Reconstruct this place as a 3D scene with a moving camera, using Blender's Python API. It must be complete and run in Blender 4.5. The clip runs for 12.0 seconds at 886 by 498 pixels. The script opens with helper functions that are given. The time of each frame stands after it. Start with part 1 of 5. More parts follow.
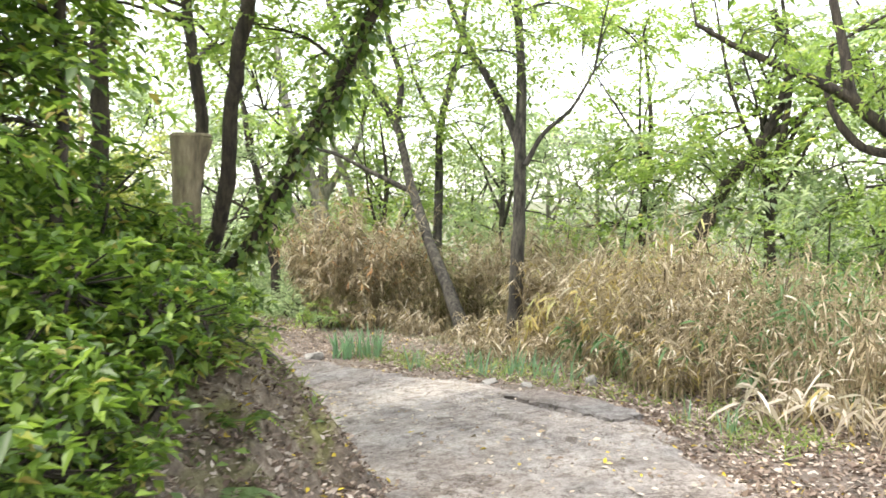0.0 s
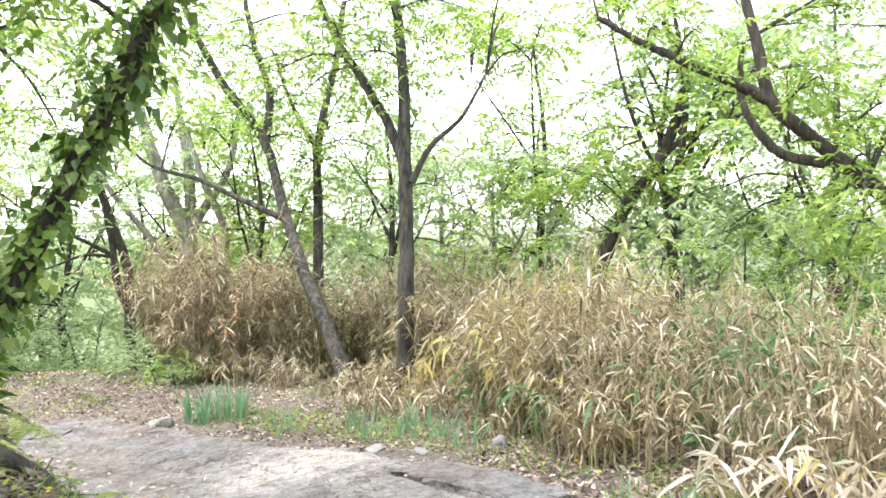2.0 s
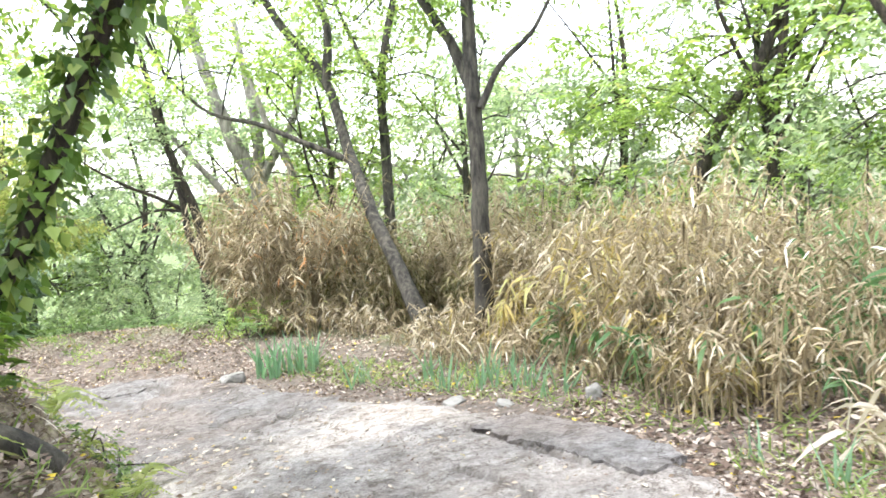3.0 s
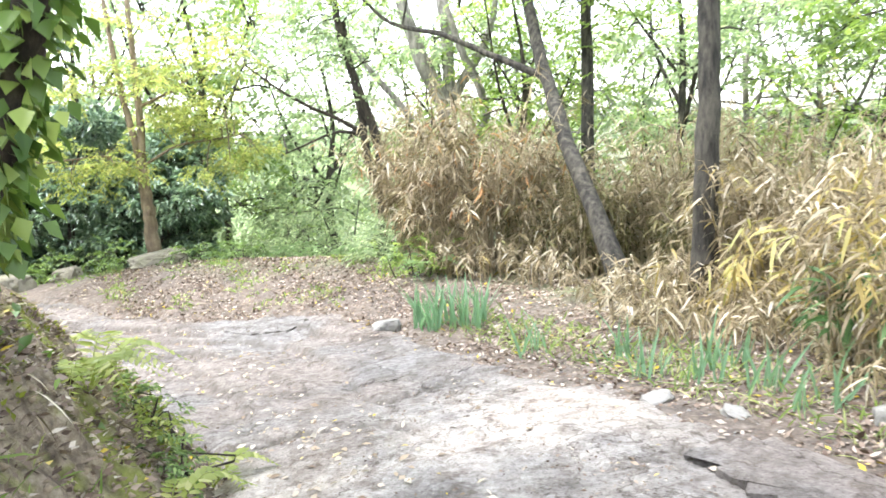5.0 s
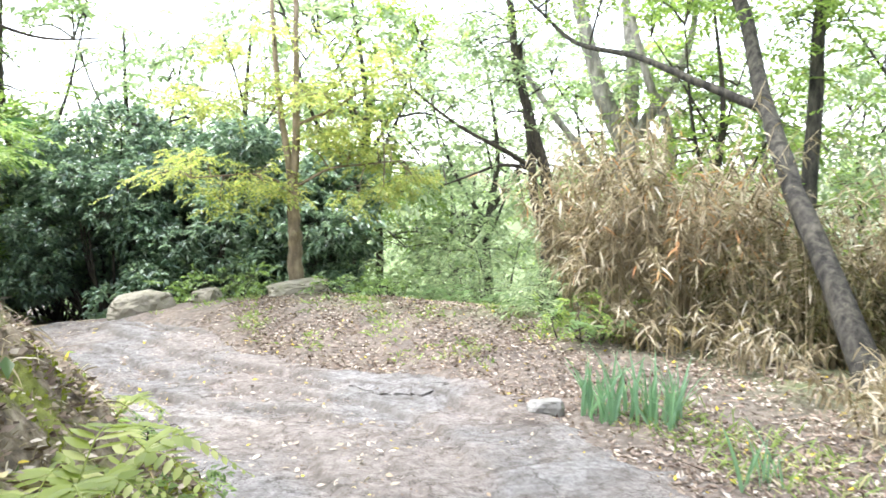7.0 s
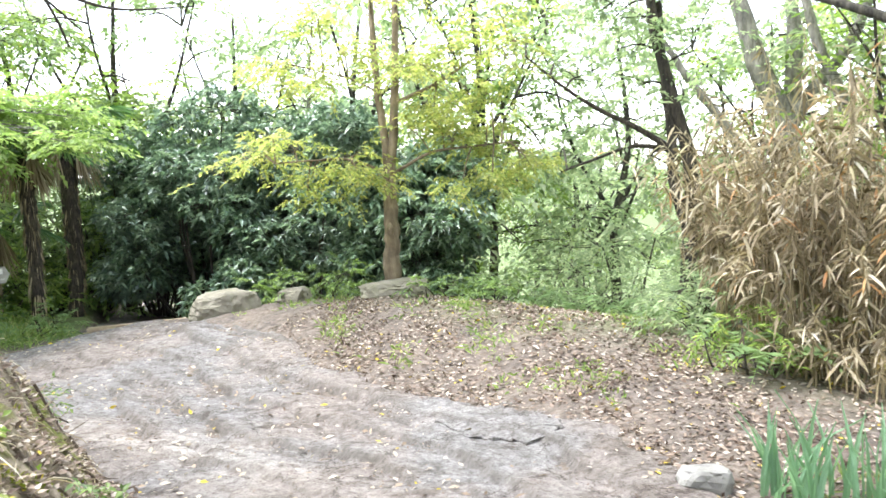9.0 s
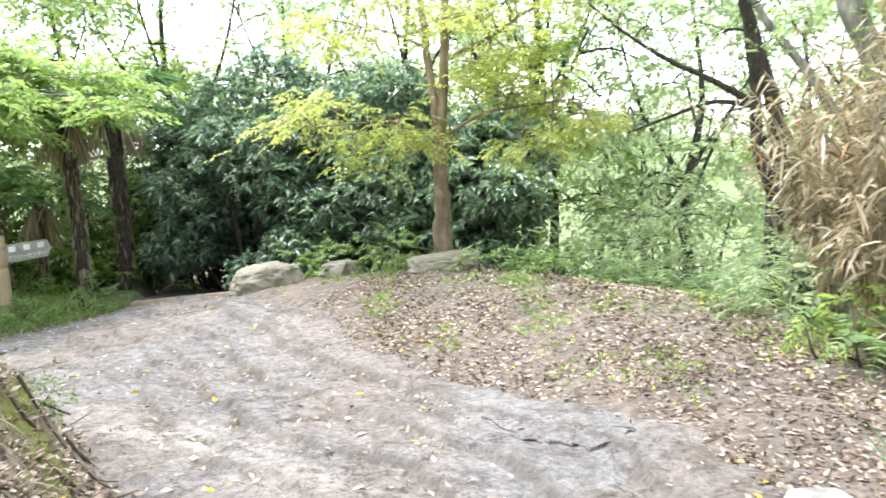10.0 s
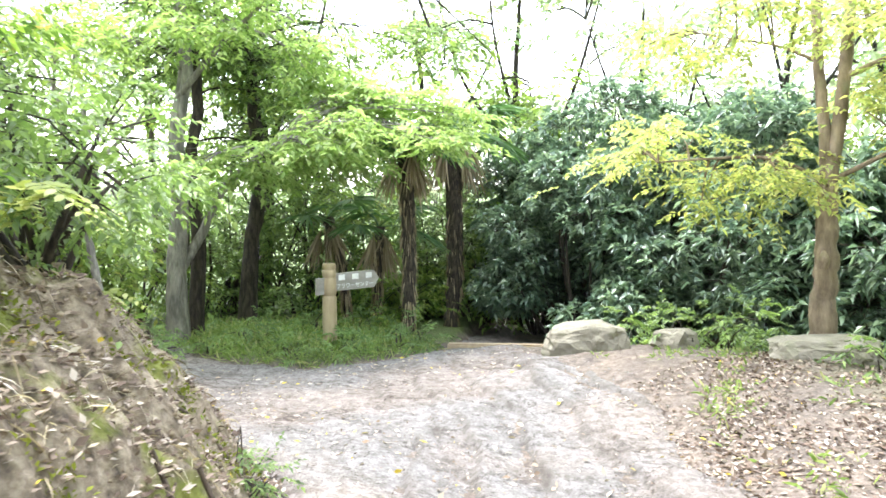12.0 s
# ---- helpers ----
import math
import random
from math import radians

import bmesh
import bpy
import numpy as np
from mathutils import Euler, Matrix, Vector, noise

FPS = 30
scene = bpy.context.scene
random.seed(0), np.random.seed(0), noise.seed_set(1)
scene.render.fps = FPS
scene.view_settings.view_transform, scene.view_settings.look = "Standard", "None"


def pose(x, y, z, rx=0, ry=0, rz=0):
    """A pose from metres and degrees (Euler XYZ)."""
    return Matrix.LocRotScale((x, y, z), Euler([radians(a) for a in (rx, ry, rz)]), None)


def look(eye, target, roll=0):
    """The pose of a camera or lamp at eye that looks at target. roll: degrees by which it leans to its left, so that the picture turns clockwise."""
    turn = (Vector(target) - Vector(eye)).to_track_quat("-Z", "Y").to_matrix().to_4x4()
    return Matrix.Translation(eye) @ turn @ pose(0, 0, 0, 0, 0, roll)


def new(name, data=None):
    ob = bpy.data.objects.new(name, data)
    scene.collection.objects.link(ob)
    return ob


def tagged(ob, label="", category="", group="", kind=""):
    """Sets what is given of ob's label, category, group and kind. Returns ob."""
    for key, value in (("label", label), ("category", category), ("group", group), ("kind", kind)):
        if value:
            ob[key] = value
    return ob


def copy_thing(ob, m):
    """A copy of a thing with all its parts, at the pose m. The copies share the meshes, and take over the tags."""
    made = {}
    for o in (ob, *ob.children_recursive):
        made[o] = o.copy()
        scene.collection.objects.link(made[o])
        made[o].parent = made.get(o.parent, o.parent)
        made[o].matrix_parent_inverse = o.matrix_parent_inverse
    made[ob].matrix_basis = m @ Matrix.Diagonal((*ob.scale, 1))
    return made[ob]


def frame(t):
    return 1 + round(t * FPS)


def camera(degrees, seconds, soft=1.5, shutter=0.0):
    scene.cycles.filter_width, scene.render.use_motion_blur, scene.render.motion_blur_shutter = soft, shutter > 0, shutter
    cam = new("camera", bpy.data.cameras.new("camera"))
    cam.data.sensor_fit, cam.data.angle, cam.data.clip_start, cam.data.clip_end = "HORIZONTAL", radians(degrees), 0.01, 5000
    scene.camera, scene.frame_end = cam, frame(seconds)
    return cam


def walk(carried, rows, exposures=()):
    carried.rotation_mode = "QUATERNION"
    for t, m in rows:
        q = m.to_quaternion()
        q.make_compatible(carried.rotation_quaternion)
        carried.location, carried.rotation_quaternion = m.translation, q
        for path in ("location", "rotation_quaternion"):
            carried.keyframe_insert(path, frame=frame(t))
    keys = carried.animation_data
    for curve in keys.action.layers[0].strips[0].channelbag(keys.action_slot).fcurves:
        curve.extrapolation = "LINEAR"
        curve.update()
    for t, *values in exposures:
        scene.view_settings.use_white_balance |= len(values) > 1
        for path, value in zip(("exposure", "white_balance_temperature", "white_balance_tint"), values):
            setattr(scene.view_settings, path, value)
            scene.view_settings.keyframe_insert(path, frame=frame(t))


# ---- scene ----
cam = camera(61.2, 12.0, 1.6, 0.3)
METRES, EYE, TILT, LEAN, TURN = 10.0, 1.6, -4.3, 0.0, 0.0
ROWS = [
    (0.0, 0.0, 0.0, 0.0, -0.0, 0.0, -0.0),
    (0.5, 0.0085, 0.042, -0.0014, -2.46, 0.08, 0.76),
    (1.0, 0.0154, 0.0843, -0.001, -4.54, -2.03, 1.17),
    (1.5, 0.0199, 0.127, 0.0021, -8.97, -2.03, 3.43),
    (2.0, 0.027, 0.1649, 0.0032, -7.88, 2.14, 2.19),
    (2.5, 0.0325, 0.2029, 0.0001, -5.04, 0.01, 3.85),
    (4.5, 0.055, 0.3827, -0.0178, 9.12, -3.77, 3.39),
    (5.0, 0.0382, 0.421, -0.0162, 13.37, -5.54, 3.01),
    (5.5, 0.0153, 0.4575, -0.0185, 14.58, -7.14, 1.18),
    (6.0, 0.0001, 0.4893, -0.0177, 14.85, -6.6, 0.48),
    (6.5, -0.0085, 0.5287, -0.0169, 19.91, -4.91, -0.49),
    (7.0, -0.0214, 0.5655, -0.0186, 25.41, -2.19, -1.33),
    (9.0, -0.0858, 0.7165, -0.0231, 34.87, -2.8, -1.35),
    (9.5, -0.1103, 0.7526, -0.0284, 35.87, -4.18, -1.5),
    (10.0, -0.1239, 0.7848, -0.028, 39.49, -5.12, -0.82),
    (10.5, -0.1454, 0.8164, -0.0225, 47.35, -6.05, -1.49),
    (11.0, -0.1716, 0.8447, -0.0212, 54.36, -5.67, -2.35),
    (11.5, -0.1947, 0.8749, -0.0174, 64.21, -4.19, -3.23),
    (12.0, -0.2325, 0.9006, -0.0227, 66.13, -3.2, -3.94),
]
walk(cam, [(t, pose(0, 0, EYE, TILT, LEAN, TURN) @ pose(METRES * x, METRES * y, METRES * z, 90 + pitch, roll, yaw)) for t, x, y, z, yaw, pitch, roll in ROWS],
     exposures=[(0.0, 2.28, 6850, 10), (1.5, 2.48, 6500, 10), (2.7, 2.64, 6350, 10), (5.0, 2.86, 6250, 11), (7.0, 2.74, 6200, 11), (9.5, 2.7, 6250, 10), (10.5, 2.84, 6250, 10), (12.0, 3.14, 6250, 10)])

# ---- world and light ----
SUN_EL, SUN_AZ = radians(66), radians(245)
world = bpy.data.worlds.new("sky")
scene.world = world
world.use_nodes = True
wn = world.node_tree
sky = wn.nodes.new("ShaderNodeTexSky")
sky.sky_type = "NISHITA"
sky.sun_disc = False
sky.sun_elevation, sky.sun_rotation = SUN_EL, SUN_AZ
sky.dust_density, sky.air_density, sky.ozone_density = 1.0, 1.0, 1.0
soften = wn.nodes.new("ShaderNodeHueSaturation")
soften.inputs["Saturation"].default_value = 0.35
wn.links.new(sky.outputs[0], soften.inputs["Color"])
wn.links.new(soften.outputs[0], wn.nodes["Background"].inputs["Color"])
wn.nodes["Background"].inputs["Strength"].default_value = 0.15

sun_data = bpy.data.lights.new("sun", "SUN")
sun_data.energy, sun_data.angle, sun_data.color = 1.1, radians(40), (1.0, 0.975, 0.93)
sun = new("sun", sun_data)
sun.matrix_basis = look((0, 0, 30), (-30 * math.sin(SUN_AZ) / math.tan(SUN_EL), -30 * math.cos(SUN_AZ) / math.tan(SUN_EL), 0))


# ---- materials ----
def material(name):
    m = bpy.data.materials.new(name)
    m.use_nodes = True
    return m, m.node_tree.nodes, m.node_tree.links, m.node_tree.nodes["Principled BSDF"]


def ramp(nodes, stops):
    r = nodes.new("ShaderNodeValToRGB")
    while len(r.color_ramp.elements) < len(stops):
        r.color_ramp.elements.new(0.5)
    for e, (p, c) in zip(r.color_ramp.elements, stops):
        e.position, e.color = p, (*c, 1)
    return r


def noise_node(nodes, links, coords, scale, detail=6, rough=0.6, stretch=(1, 1, 1)):
    mp = nodes.new("ShaderNodeMapping")
    mp.inputs["Scale"].default_value = stretch
    links.new(coords, mp.inputs["Vector"])
    n = nodes.new("ShaderNodeTexNoise")
    n.inputs["Scale"].default_value, n.inputs["Detail"].default_value, n.inputs["Roughness"].default_value = scale, detail, rough
    links.new(mp.outputs[0], n.inputs["Vector"])
    return n


def bump(nodes, links, height, bsdf, strength=0.5, distance=0.02):
    b = nodes.new("ShaderNodeBump")
    b.inputs["Strength"].default_value, b.inputs["Distance"].default_value = strength, distance
    links.new(height, b.inputs["Height"])
    links.new(b.outputs[0], bsdf.inputs["Normal"])


def mixer(nodes, links, a, b, fac, blend="MIX"):
    m = nodes.new("ShaderNodeMix")
    m.data_type, m.blend_type = "RGBA", blend
    for sock, v in ((m.inputs[6], a), (m.inputs[7], b), (m.inputs[0], fac)):
        if isinstance(v, (tuple, list)):
            sock.default_value = (*v, 1)
        elif isinstance(v, (int, float)):
            sock.default_value = v
        else:
            links.new(v, sock)
    return m.outputs[2]


def leaf_material(name, stops, rough=0.5, through_light=0.4, spec=0.4):
    """Leaves: each one takes its own tone; light passes through in part."""
    m, n, l, p = material(name)
    geo = n.new("ShaderNodeNewGeometry")
    r = ramp(n, stops)
    l.new(geo.outputs["Random Per Island"], r.inputs[0])
    tc = n.new("ShaderNodeTexCoord")
    big = noise_node(n, l, tc.outputs["Object"], 0.9, 3)
    tone = ramp(n, [(0.3, (0.7, 0.7, 0.7)), (0.7, (1.15, 1.15, 1.1))])
    l.new(big.outputs["Fac"], tone.inputs[0])
    col = mixer(n, l, r.outputs[0], tone.outputs[0], 1.0, "MULTIPLY")
    l.new(col, p.inputs["Base Color"])
    p.inputs["Roughness"].default_value = rough
    p.inputs["Specular IOR Level"].default_value = spec
    tr = n.new("ShaderNodeBsdfTranslucent")
    bright = mixer(n, l, col, (1.42, 1.47, 1.1), 1.0, "MULTIPLY")
    l.new(bright, tr.inputs["Color"])
    mix = n.new("ShaderNodeMixShader")
    mix.inputs[0].default_value = through_light
    l.new(p.outputs[0], mix.inputs[1])
    l.new(tr.outputs[0], mix.inputs[2])
    l.new(mix.outputs[0], n["Material Output"].inputs["Surface"])
    return m


def bark_material(name, dark, light, scale=6.0, moss=None):
    m, n, l, p = material(name)
    tc = n.new("ShaderNodeTexCoord")
    fine = noise_node(n, l, tc.outputs["Object"], scale * 3, 8, 0.7, (1, 1, 0.22))
    patches = noise_node(n, l, tc.outputs["Object"], 2.2, 4)
    r = ramp(n, [(0.4, dark), (0.64, light)])
    l.new(fine.outputs["Fac"], r.inputs[0])
    tone = ramp(n, [(0.35, (0.75, 0.75, 0.75)), (0.7, (1.2, 1.2, 1.15))])
    l.new(patches.outputs["Fac"], tone.inputs[0])
    col = mixer(n, l, r.outputs[0], tone.outputs[0], 1.0, "MULTIPLY")
    if moss:
        lim = ramp(n, [(0.55, (0, 0, 0)), (0.7, (1, 1, 1))])
        l.new(patches.outputs["Fac"], lim.inputs[0])
        col = mixer(n, l, col, moss, lim.outputs[0])
    l.new(col, p.inputs["Base Color"])
    p.inputs["Roughness"].default_value = 0.9
    bump(n, l, fine.outputs["Fac"], p, 0.9, 0.03)
    return m


def rough_material(name, stops, scale=8.0, rough=0.9, relief=0.5, depth=0.02, stretch=(1, 1, 1), moss=None):
    m, n, l, p = material(name)
    tc = n.new("ShaderNodeTexCoord")
    a = noise_node(n, l, tc.outputs["Object"], scale, 10, 0.7, stretch)
    b = noise_node(n, l, tc.outputs["Object"], scale * 0.2, 4)
    r = ramp(n, stops)
    l.new(a.outputs["Fac"], r.inputs[0])
    tone = ramp(n, [(0.3, (0.8, 0.8, 0.8)), (0.7, (1.15, 1.15, 1.15))])
    l.new(b.outputs["Fac"], tone.inputs[0])
    col = mixer(n, l, r.outputs[0], tone.outputs[0], 1.0, "MULTIPLY")
    if moss:
        growth = noise_node(n, l, tc.outputs["Object"], 3.2, 8, 0.7)
        lim = ramp(n, [(0.5, (0, 0, 0)), (0.66, (0.5, 0.5, 0.5))])
        l.new(growth.outputs["Fac"], lim.inputs[0])
        col = mixer(n, l, col, moss, lim.outputs[0])
    l.new(col, p.inputs["Base Color"])
    p.inputs["Roughness"].default_value = rough
    bump(n, l, a.outputs["Fac"], p, relief, depth)
    return m


GREEN = leaf_material("leaf_light_green", [(0.0, (0.12, 0.19, 0.045)), (0.5, (0.22, 0.31, 0.08)), (0.97, (0.35, 0.43, 0.14)), (1.0, (0.42, 0.38, 0.13))], 0.5, 0.6)
MAPLE = leaf_material("leaf_maple", [(0.0, (0.19, 0.29, 0.08)), (0.6, (0.31, 0.42, 0.14)), (1.0, (0.44, 0.52, 0.22))], 0.5, 0.5)
DEEP = leaf_material("leaf_deep_green", [(0.0, (0.08, 0.13, 0.042)), (0.6, (0.18, 0.27, 0.08)), (1.0, (0.3, 0.4, 0.14))], 0.42, 0.42, 0.5)
BRACKEN = leaf_material("bracken_pinna", [(0.0, (0.15, 0.24, 0.1)), (1.0, (0.3, 0.4, 0.18))], 0.55, 0.5)
# Pale greyed green: haze over the farther foliage is put into the leaf colour.
SOFT = leaf_material("leaf_hazed_green", [(0.0, (0.18, 0.25, 0.14)), (0.6, (0.32, 0.39, 0.25)), (1.0, (0.48, 0.53, 0.37))], 0.6, 0.6)
YELLOW = leaf_material("leaf_yellow_green", [(0.0, (0.24, 0.29, 0.09)), (0.6, (0.38, 0.42, 0.15)), (1.0, (0.53, 0.49, 0.18))], 0.5, 0.6)
# Dark evergreen lifted towards blue-grey: sky gloss is put into the colour.
DARK = leaf_material("leaf_evergreen_sky_gloss", [(0.0, (0.065, 0.115, 0.08)), (0.55, (0.17, 0.25, 0.175)), (1.0, (0.32, 0.41, 0.29))], 0.28, 0.36, 0.9)
SHRUB = leaf_material("leaf_shrub", [(0.0, (0.035, 0.075, 0.016)), (0.5, (0.125, 0.215, 0.036)), (0.93, (0.3, 0.42, 0.075)), (1.0, (0.34, 0.26, 0.08))], 0.38, 0.42, 0.6)
IVY = leaf_material("leaf_ivy", [(0.0, (0.05, 0.1, 0.02)), (0.6, (0.14, 0.22, 0.05)), (1.0, (0.3, 0.36, 0.1))], 0.4, 0.3)
DRY = leaf_material("leaf_dry_bamboo", [(0.0, (0.085, 0.065, 0.04)), (0.35, (0.22, 0.172, 0.105)), (0.7, (0.4, 0.325, 0.22)), (0.92, (0.6, 0.52, 0.405)), (1.0, (0.8, 0.74, 0.66))], 0.65, 0.3, 0.3)
GOLD = leaf_material("leaf_gold_bamboo", [(0.0, (0.34, 0.25, 0.09)), (0.6, (0.46, 0.37, 0.15)), (1.0, (0.42, 0.42, 0.17))], 0.6, 0.35, 0.3)
# Olive leaves, darkened so that the gap's shade is in their colour.
OLIVE = leaf_material("leaf_shaded_olive_bamboo", [(0.0, (0.05, 0.05, 0.022)), (0.6, (0.15, 0.135, 0.06)), (1.0, (0.34, 0.29, 0.15))], 0.6, 0.3, 0.3)
BAMBOO_GREEN = leaf_material("leaf_green_bamboo", [(0.0, (0.05, 0.12, 0.04)), (1.0, (0.14, 0.24, 0.09))], 0.5, 0.35)
IRIS = leaf_material("iris_blade", [(0.0, (0.12, 0.24, 0.14)), (1.0, (0.27, 0.42, 0.27))], 0.45, 0.45)
GRASS = leaf_material("grass_blade", [(0.0, (0.15, 0.23, 0.06)), (0.7, (0.28, 0.37, 0.12)), (1.0, (0.46, 0.44, 0.22))], 0.55, 0.5)
FERN = leaf_material("fern_pinna", [(0.0, (0.2, 0.26, 0.05)), (0.6, (0.36, 0.41, 0.11)), (1.0, (0.55, 0.56, 0.24))], 0.5, 0.45)
LITTER = leaf_material("leaf_litter", [(0.0, (0.07, 0.047, 0.036)), (0.4, (0.2, 0.145, 0.115)), (0.75, (0.36, 0.285, 0.235)), (0.975, (0.6, 0.53, 0.47)), (0.985, (0.6, 0.45, 0.06))], 0.75, 0.1, 0.2)
DEAD_FROND = leaf_material("dead_palm_frond", [(0.0, (0.2, 0.15, 0.09)), (1.0, (0.46, 0.38, 0.27))], 0.75, 0.2, 0.2)
PALE_LEAF = leaf_material("leaf_pale_bamboo", [(0.0, (0.4, 0.33, 0.26)), (0.6, (0.6, 0.53, 0.45)), (1.0, (0.8, 0.75, 0.69))], 0.6, 0.35, 0.3)
PATH_LEAF = leaf_material("pale_fallen_leaf", [(0.0, (0.2, 0.14, 0.1)), (0.3, (0.42, 0.33, 0.25)), (0.9, (0.66, 0.58, 0.5)), (0.93, (0.6, 0.45, 0.06))], 0.75, 0.1, 0.2)
MOSS = leaf_material("moss_tuft", [(0.0, (0.1, 0.12, 0.015)), (1.0, (0.28, 0.3, 0.05))], 0.8, 0.3, 0.2)
RUSSET = leaf_material("leaf_russet", [(0.0, (0.42, 0.2, 0.09)), (1.0, (0.55, 0.33, 0.16))], 0.65, 0.35)
CANE = rough_material("dry_cane", [(0.3, (0.25, 0.19, 0.1)), (0.7, (0.5, 0.41, 0.26))], 14.0, 0.6, 0.2, 0.004, (1, 1, 0.2))
BARK = bark_material("bark_grey_brown", (0.012, 0.01, 0.0075), (0.1, 0.088, 0.069), 5.0)
BARK_DARK = bark_material("bark_dark", (0.018, 0.014, 0.011), (0.085, 0.066, 0.05))
BARK_PALE = bark_material("bark_pale_grey", (0.14, 0.13, 0.11), (0.36, 0.33, 0.29), 4.0)
STUMP_BARK = bark_material("stump_bark", (0.13, 0.105, 0.07), (0.33, 0.275, 0.185), 4.0, (0.24, 0.25, 0.12))
BARK_TAN = bark_material("bark_smooth_tan", (0.15, 0.11, 0.07), (0.31, 0.24, 0.16), 3.0, (0.16, 0.17, 0.08))
PALM_FIBRE = bark_material("palm_fibre", (0.016, 0.012, 0.009), (0.1, 0.078, 0.056), 10.0)
ROCK = rough_material("boulder_stone", [(0.3, (0.16, 0.14, 0.1)), (0.6, (0.28, 0.255, 0.2)), (0.8, (0.38, 0.35, 0.285))], 5.0, 0.9, 0.9, 0.05, (1, 1, 1), (0.17, 0.18, 0.09))
PALE_STONE = rough_material("pale_stone", [(0.3, (0.15, 0.14, 0.128)), (0.7, (0.34, 0.325, 0.3))], 9.0, 0.85, 0.5, 0.02)
SLAB = rough_material("worn_concrete_slab", [(0.3, (0.15, 0.145, 0.14)), (0.7, (0.3, 0.29, 0.275))], 7.0, 0.9, 0.5, 0.015)
POST_WOOD = rough_material("post_wood", [(0.3, (0.3, 0.23, 0.13)), (0.7, (0.47, 0.38, 0.24))], 9.0, 0.8, 0.3, 0.006, (1, 1, 0.15))
BOARD_WOOD = rough_material("sign_board_wood", [(0.3, (0.24, 0.22, 0.19)), (0.7, (0.4, 0.38, 0.34))], 9.0, 0.8, 0.3, 0.004, (0.2, 0.2, 1))
CLOD = rough_material("dry_clay", [(0.3, (0.16, 0.115, 0.075)), (0.7, (0.46, 0.37, 0.26))], 12.0, 0.95, 0.6, 0.02)
ROOT = rough_material("root_bark", [(0.3, (0.05, 0.035, 0.025)), (0.7, (0.17, 0.125, 0.09))], 14.0, 0.9, 0.5, 0.01)
STEP_WOOD = rough_material("step_timber", [(0.3, (0.3, 0.22, 0.14)), (0.7, (0.5, 0.4, 0.28))], 7.0, 0.9, 0.4, 0.008)
SIGN_WHITE = rough_material("sign_paint", [(0.3, (0.7, 0.7, 0.68)), (0.7, (0.82, 0.82, 0.8))], 20.0, 0.6, 0.1, 0.002)


def ground_material():
    m, n, l, p = material("woodland_ground")
    tc = n.new("ShaderNodeTexCoord")
    at = n.new("ShaderNodeAttribute")
    at.attribute_name = "cover"
    sep = n.new("ShaderNodeSeparateColor")
    l.new(at.outputs["Color"], sep.inputs[0])
    fine = noise_node(n, l, tc.outputs["Object"], 14, 10, 0.72)
    mid = noise_node(n, l, tc.outputs["Object"], 3.0, 6, 0.65)
    soil = ramp(n, [(0.3, (0.06, 0.047, 0.038)), (0.52, (0.16, 0.13, 0.11)), (0.75, (0.33, 0.285, 0.25))])
    l.new(fine.outputs["Fac"], soil.inputs[0])
    pale = ramp(n, [(0.35, (0.8, 0.8, 0.8)), (0.65, (1.2, 1.16, 1.1))])
    l.new(mid.outputs["Fac"], pale.inputs[0])
    col = mixer(n, l, soil.outputs[0], pale.outputs[0], 1.0, "MULTIPLY")
    green = ramp(n, [(0.3, (0.06, 0.095, 0.025)), (0.7, (0.17, 0.21, 0.07))])
    l.new(fine.outputs["Fac"], green.inputs[0])
    edge = n.new("ShaderNodeMath")
    edge.operation = "MULTIPLY_ADD"
    l.new(mid.outputs["Fac"], edge.inputs[0])
    edge.inputs[1].default_value, edge.inputs[2].default_value = 1.6, -0.8
    add = n.new("ShaderNodeMath")
    add.operation, add.use_clamp = "ADD", True
    l.new(edge.outputs[0], add.inputs[0])
    l.new(sep.outputs[0], add.inputs[1])
    gate = n.new("ShaderNodeMath")
    gate.operation, gate.use_clamp = "MULTIPLY", True
    l.new(add.outputs[0], gate.inputs[0])
    l.new(sep.outputs[0], gate.inputs[1])
    col = mixer(n, l, col, green.outputs[0], gate.outputs[0])
    clay = ramp(n, [(0.32, (0.06, 0.042, 0.03)), (0.5, (0.25, 0.195, 0.135)), (0.72, (0.52, 0.44, 0.33))])
    l.new(fine.outputs["Fac"], clay.inputs[0])
    col = mixer(n, l, col, clay.outputs[0], sep.outputs[1])
    moss = ramp(n, [(0.3, (0.1, 0.12, 0.015)), (0.7, (0.26, 0.28, 0.04))])
    l.new(fine.outputs["Fac"], moss.inputs[0])
    spot = noise_node(n, l, tc.outputs["Object"], 1.7, 5, 0.6)
    lim = ramp(n, [(0.52, (0, 0, 0)), (0.6, (1, 1, 1))])
    l.new(spot.outputs["Fac"], lim.inputs[0])
    mg = n.new("ShaderNodeMath")
    mg.operation = "MULTIPLY"
    l.new(lim.outputs[0], mg.inputs[0])
    l.new(sep.outputs[1], mg.inputs[1])
    col = mixer(n, l, col, moss.outputs[0], mg.outputs[0])
    l.new(col, p.inputs["Base Color"])
    p.inputs["Roughness"].default_value = 0.95
    bump(n, l, fine.outputs["Fac"], p, 0.9, 0.04)
    return m


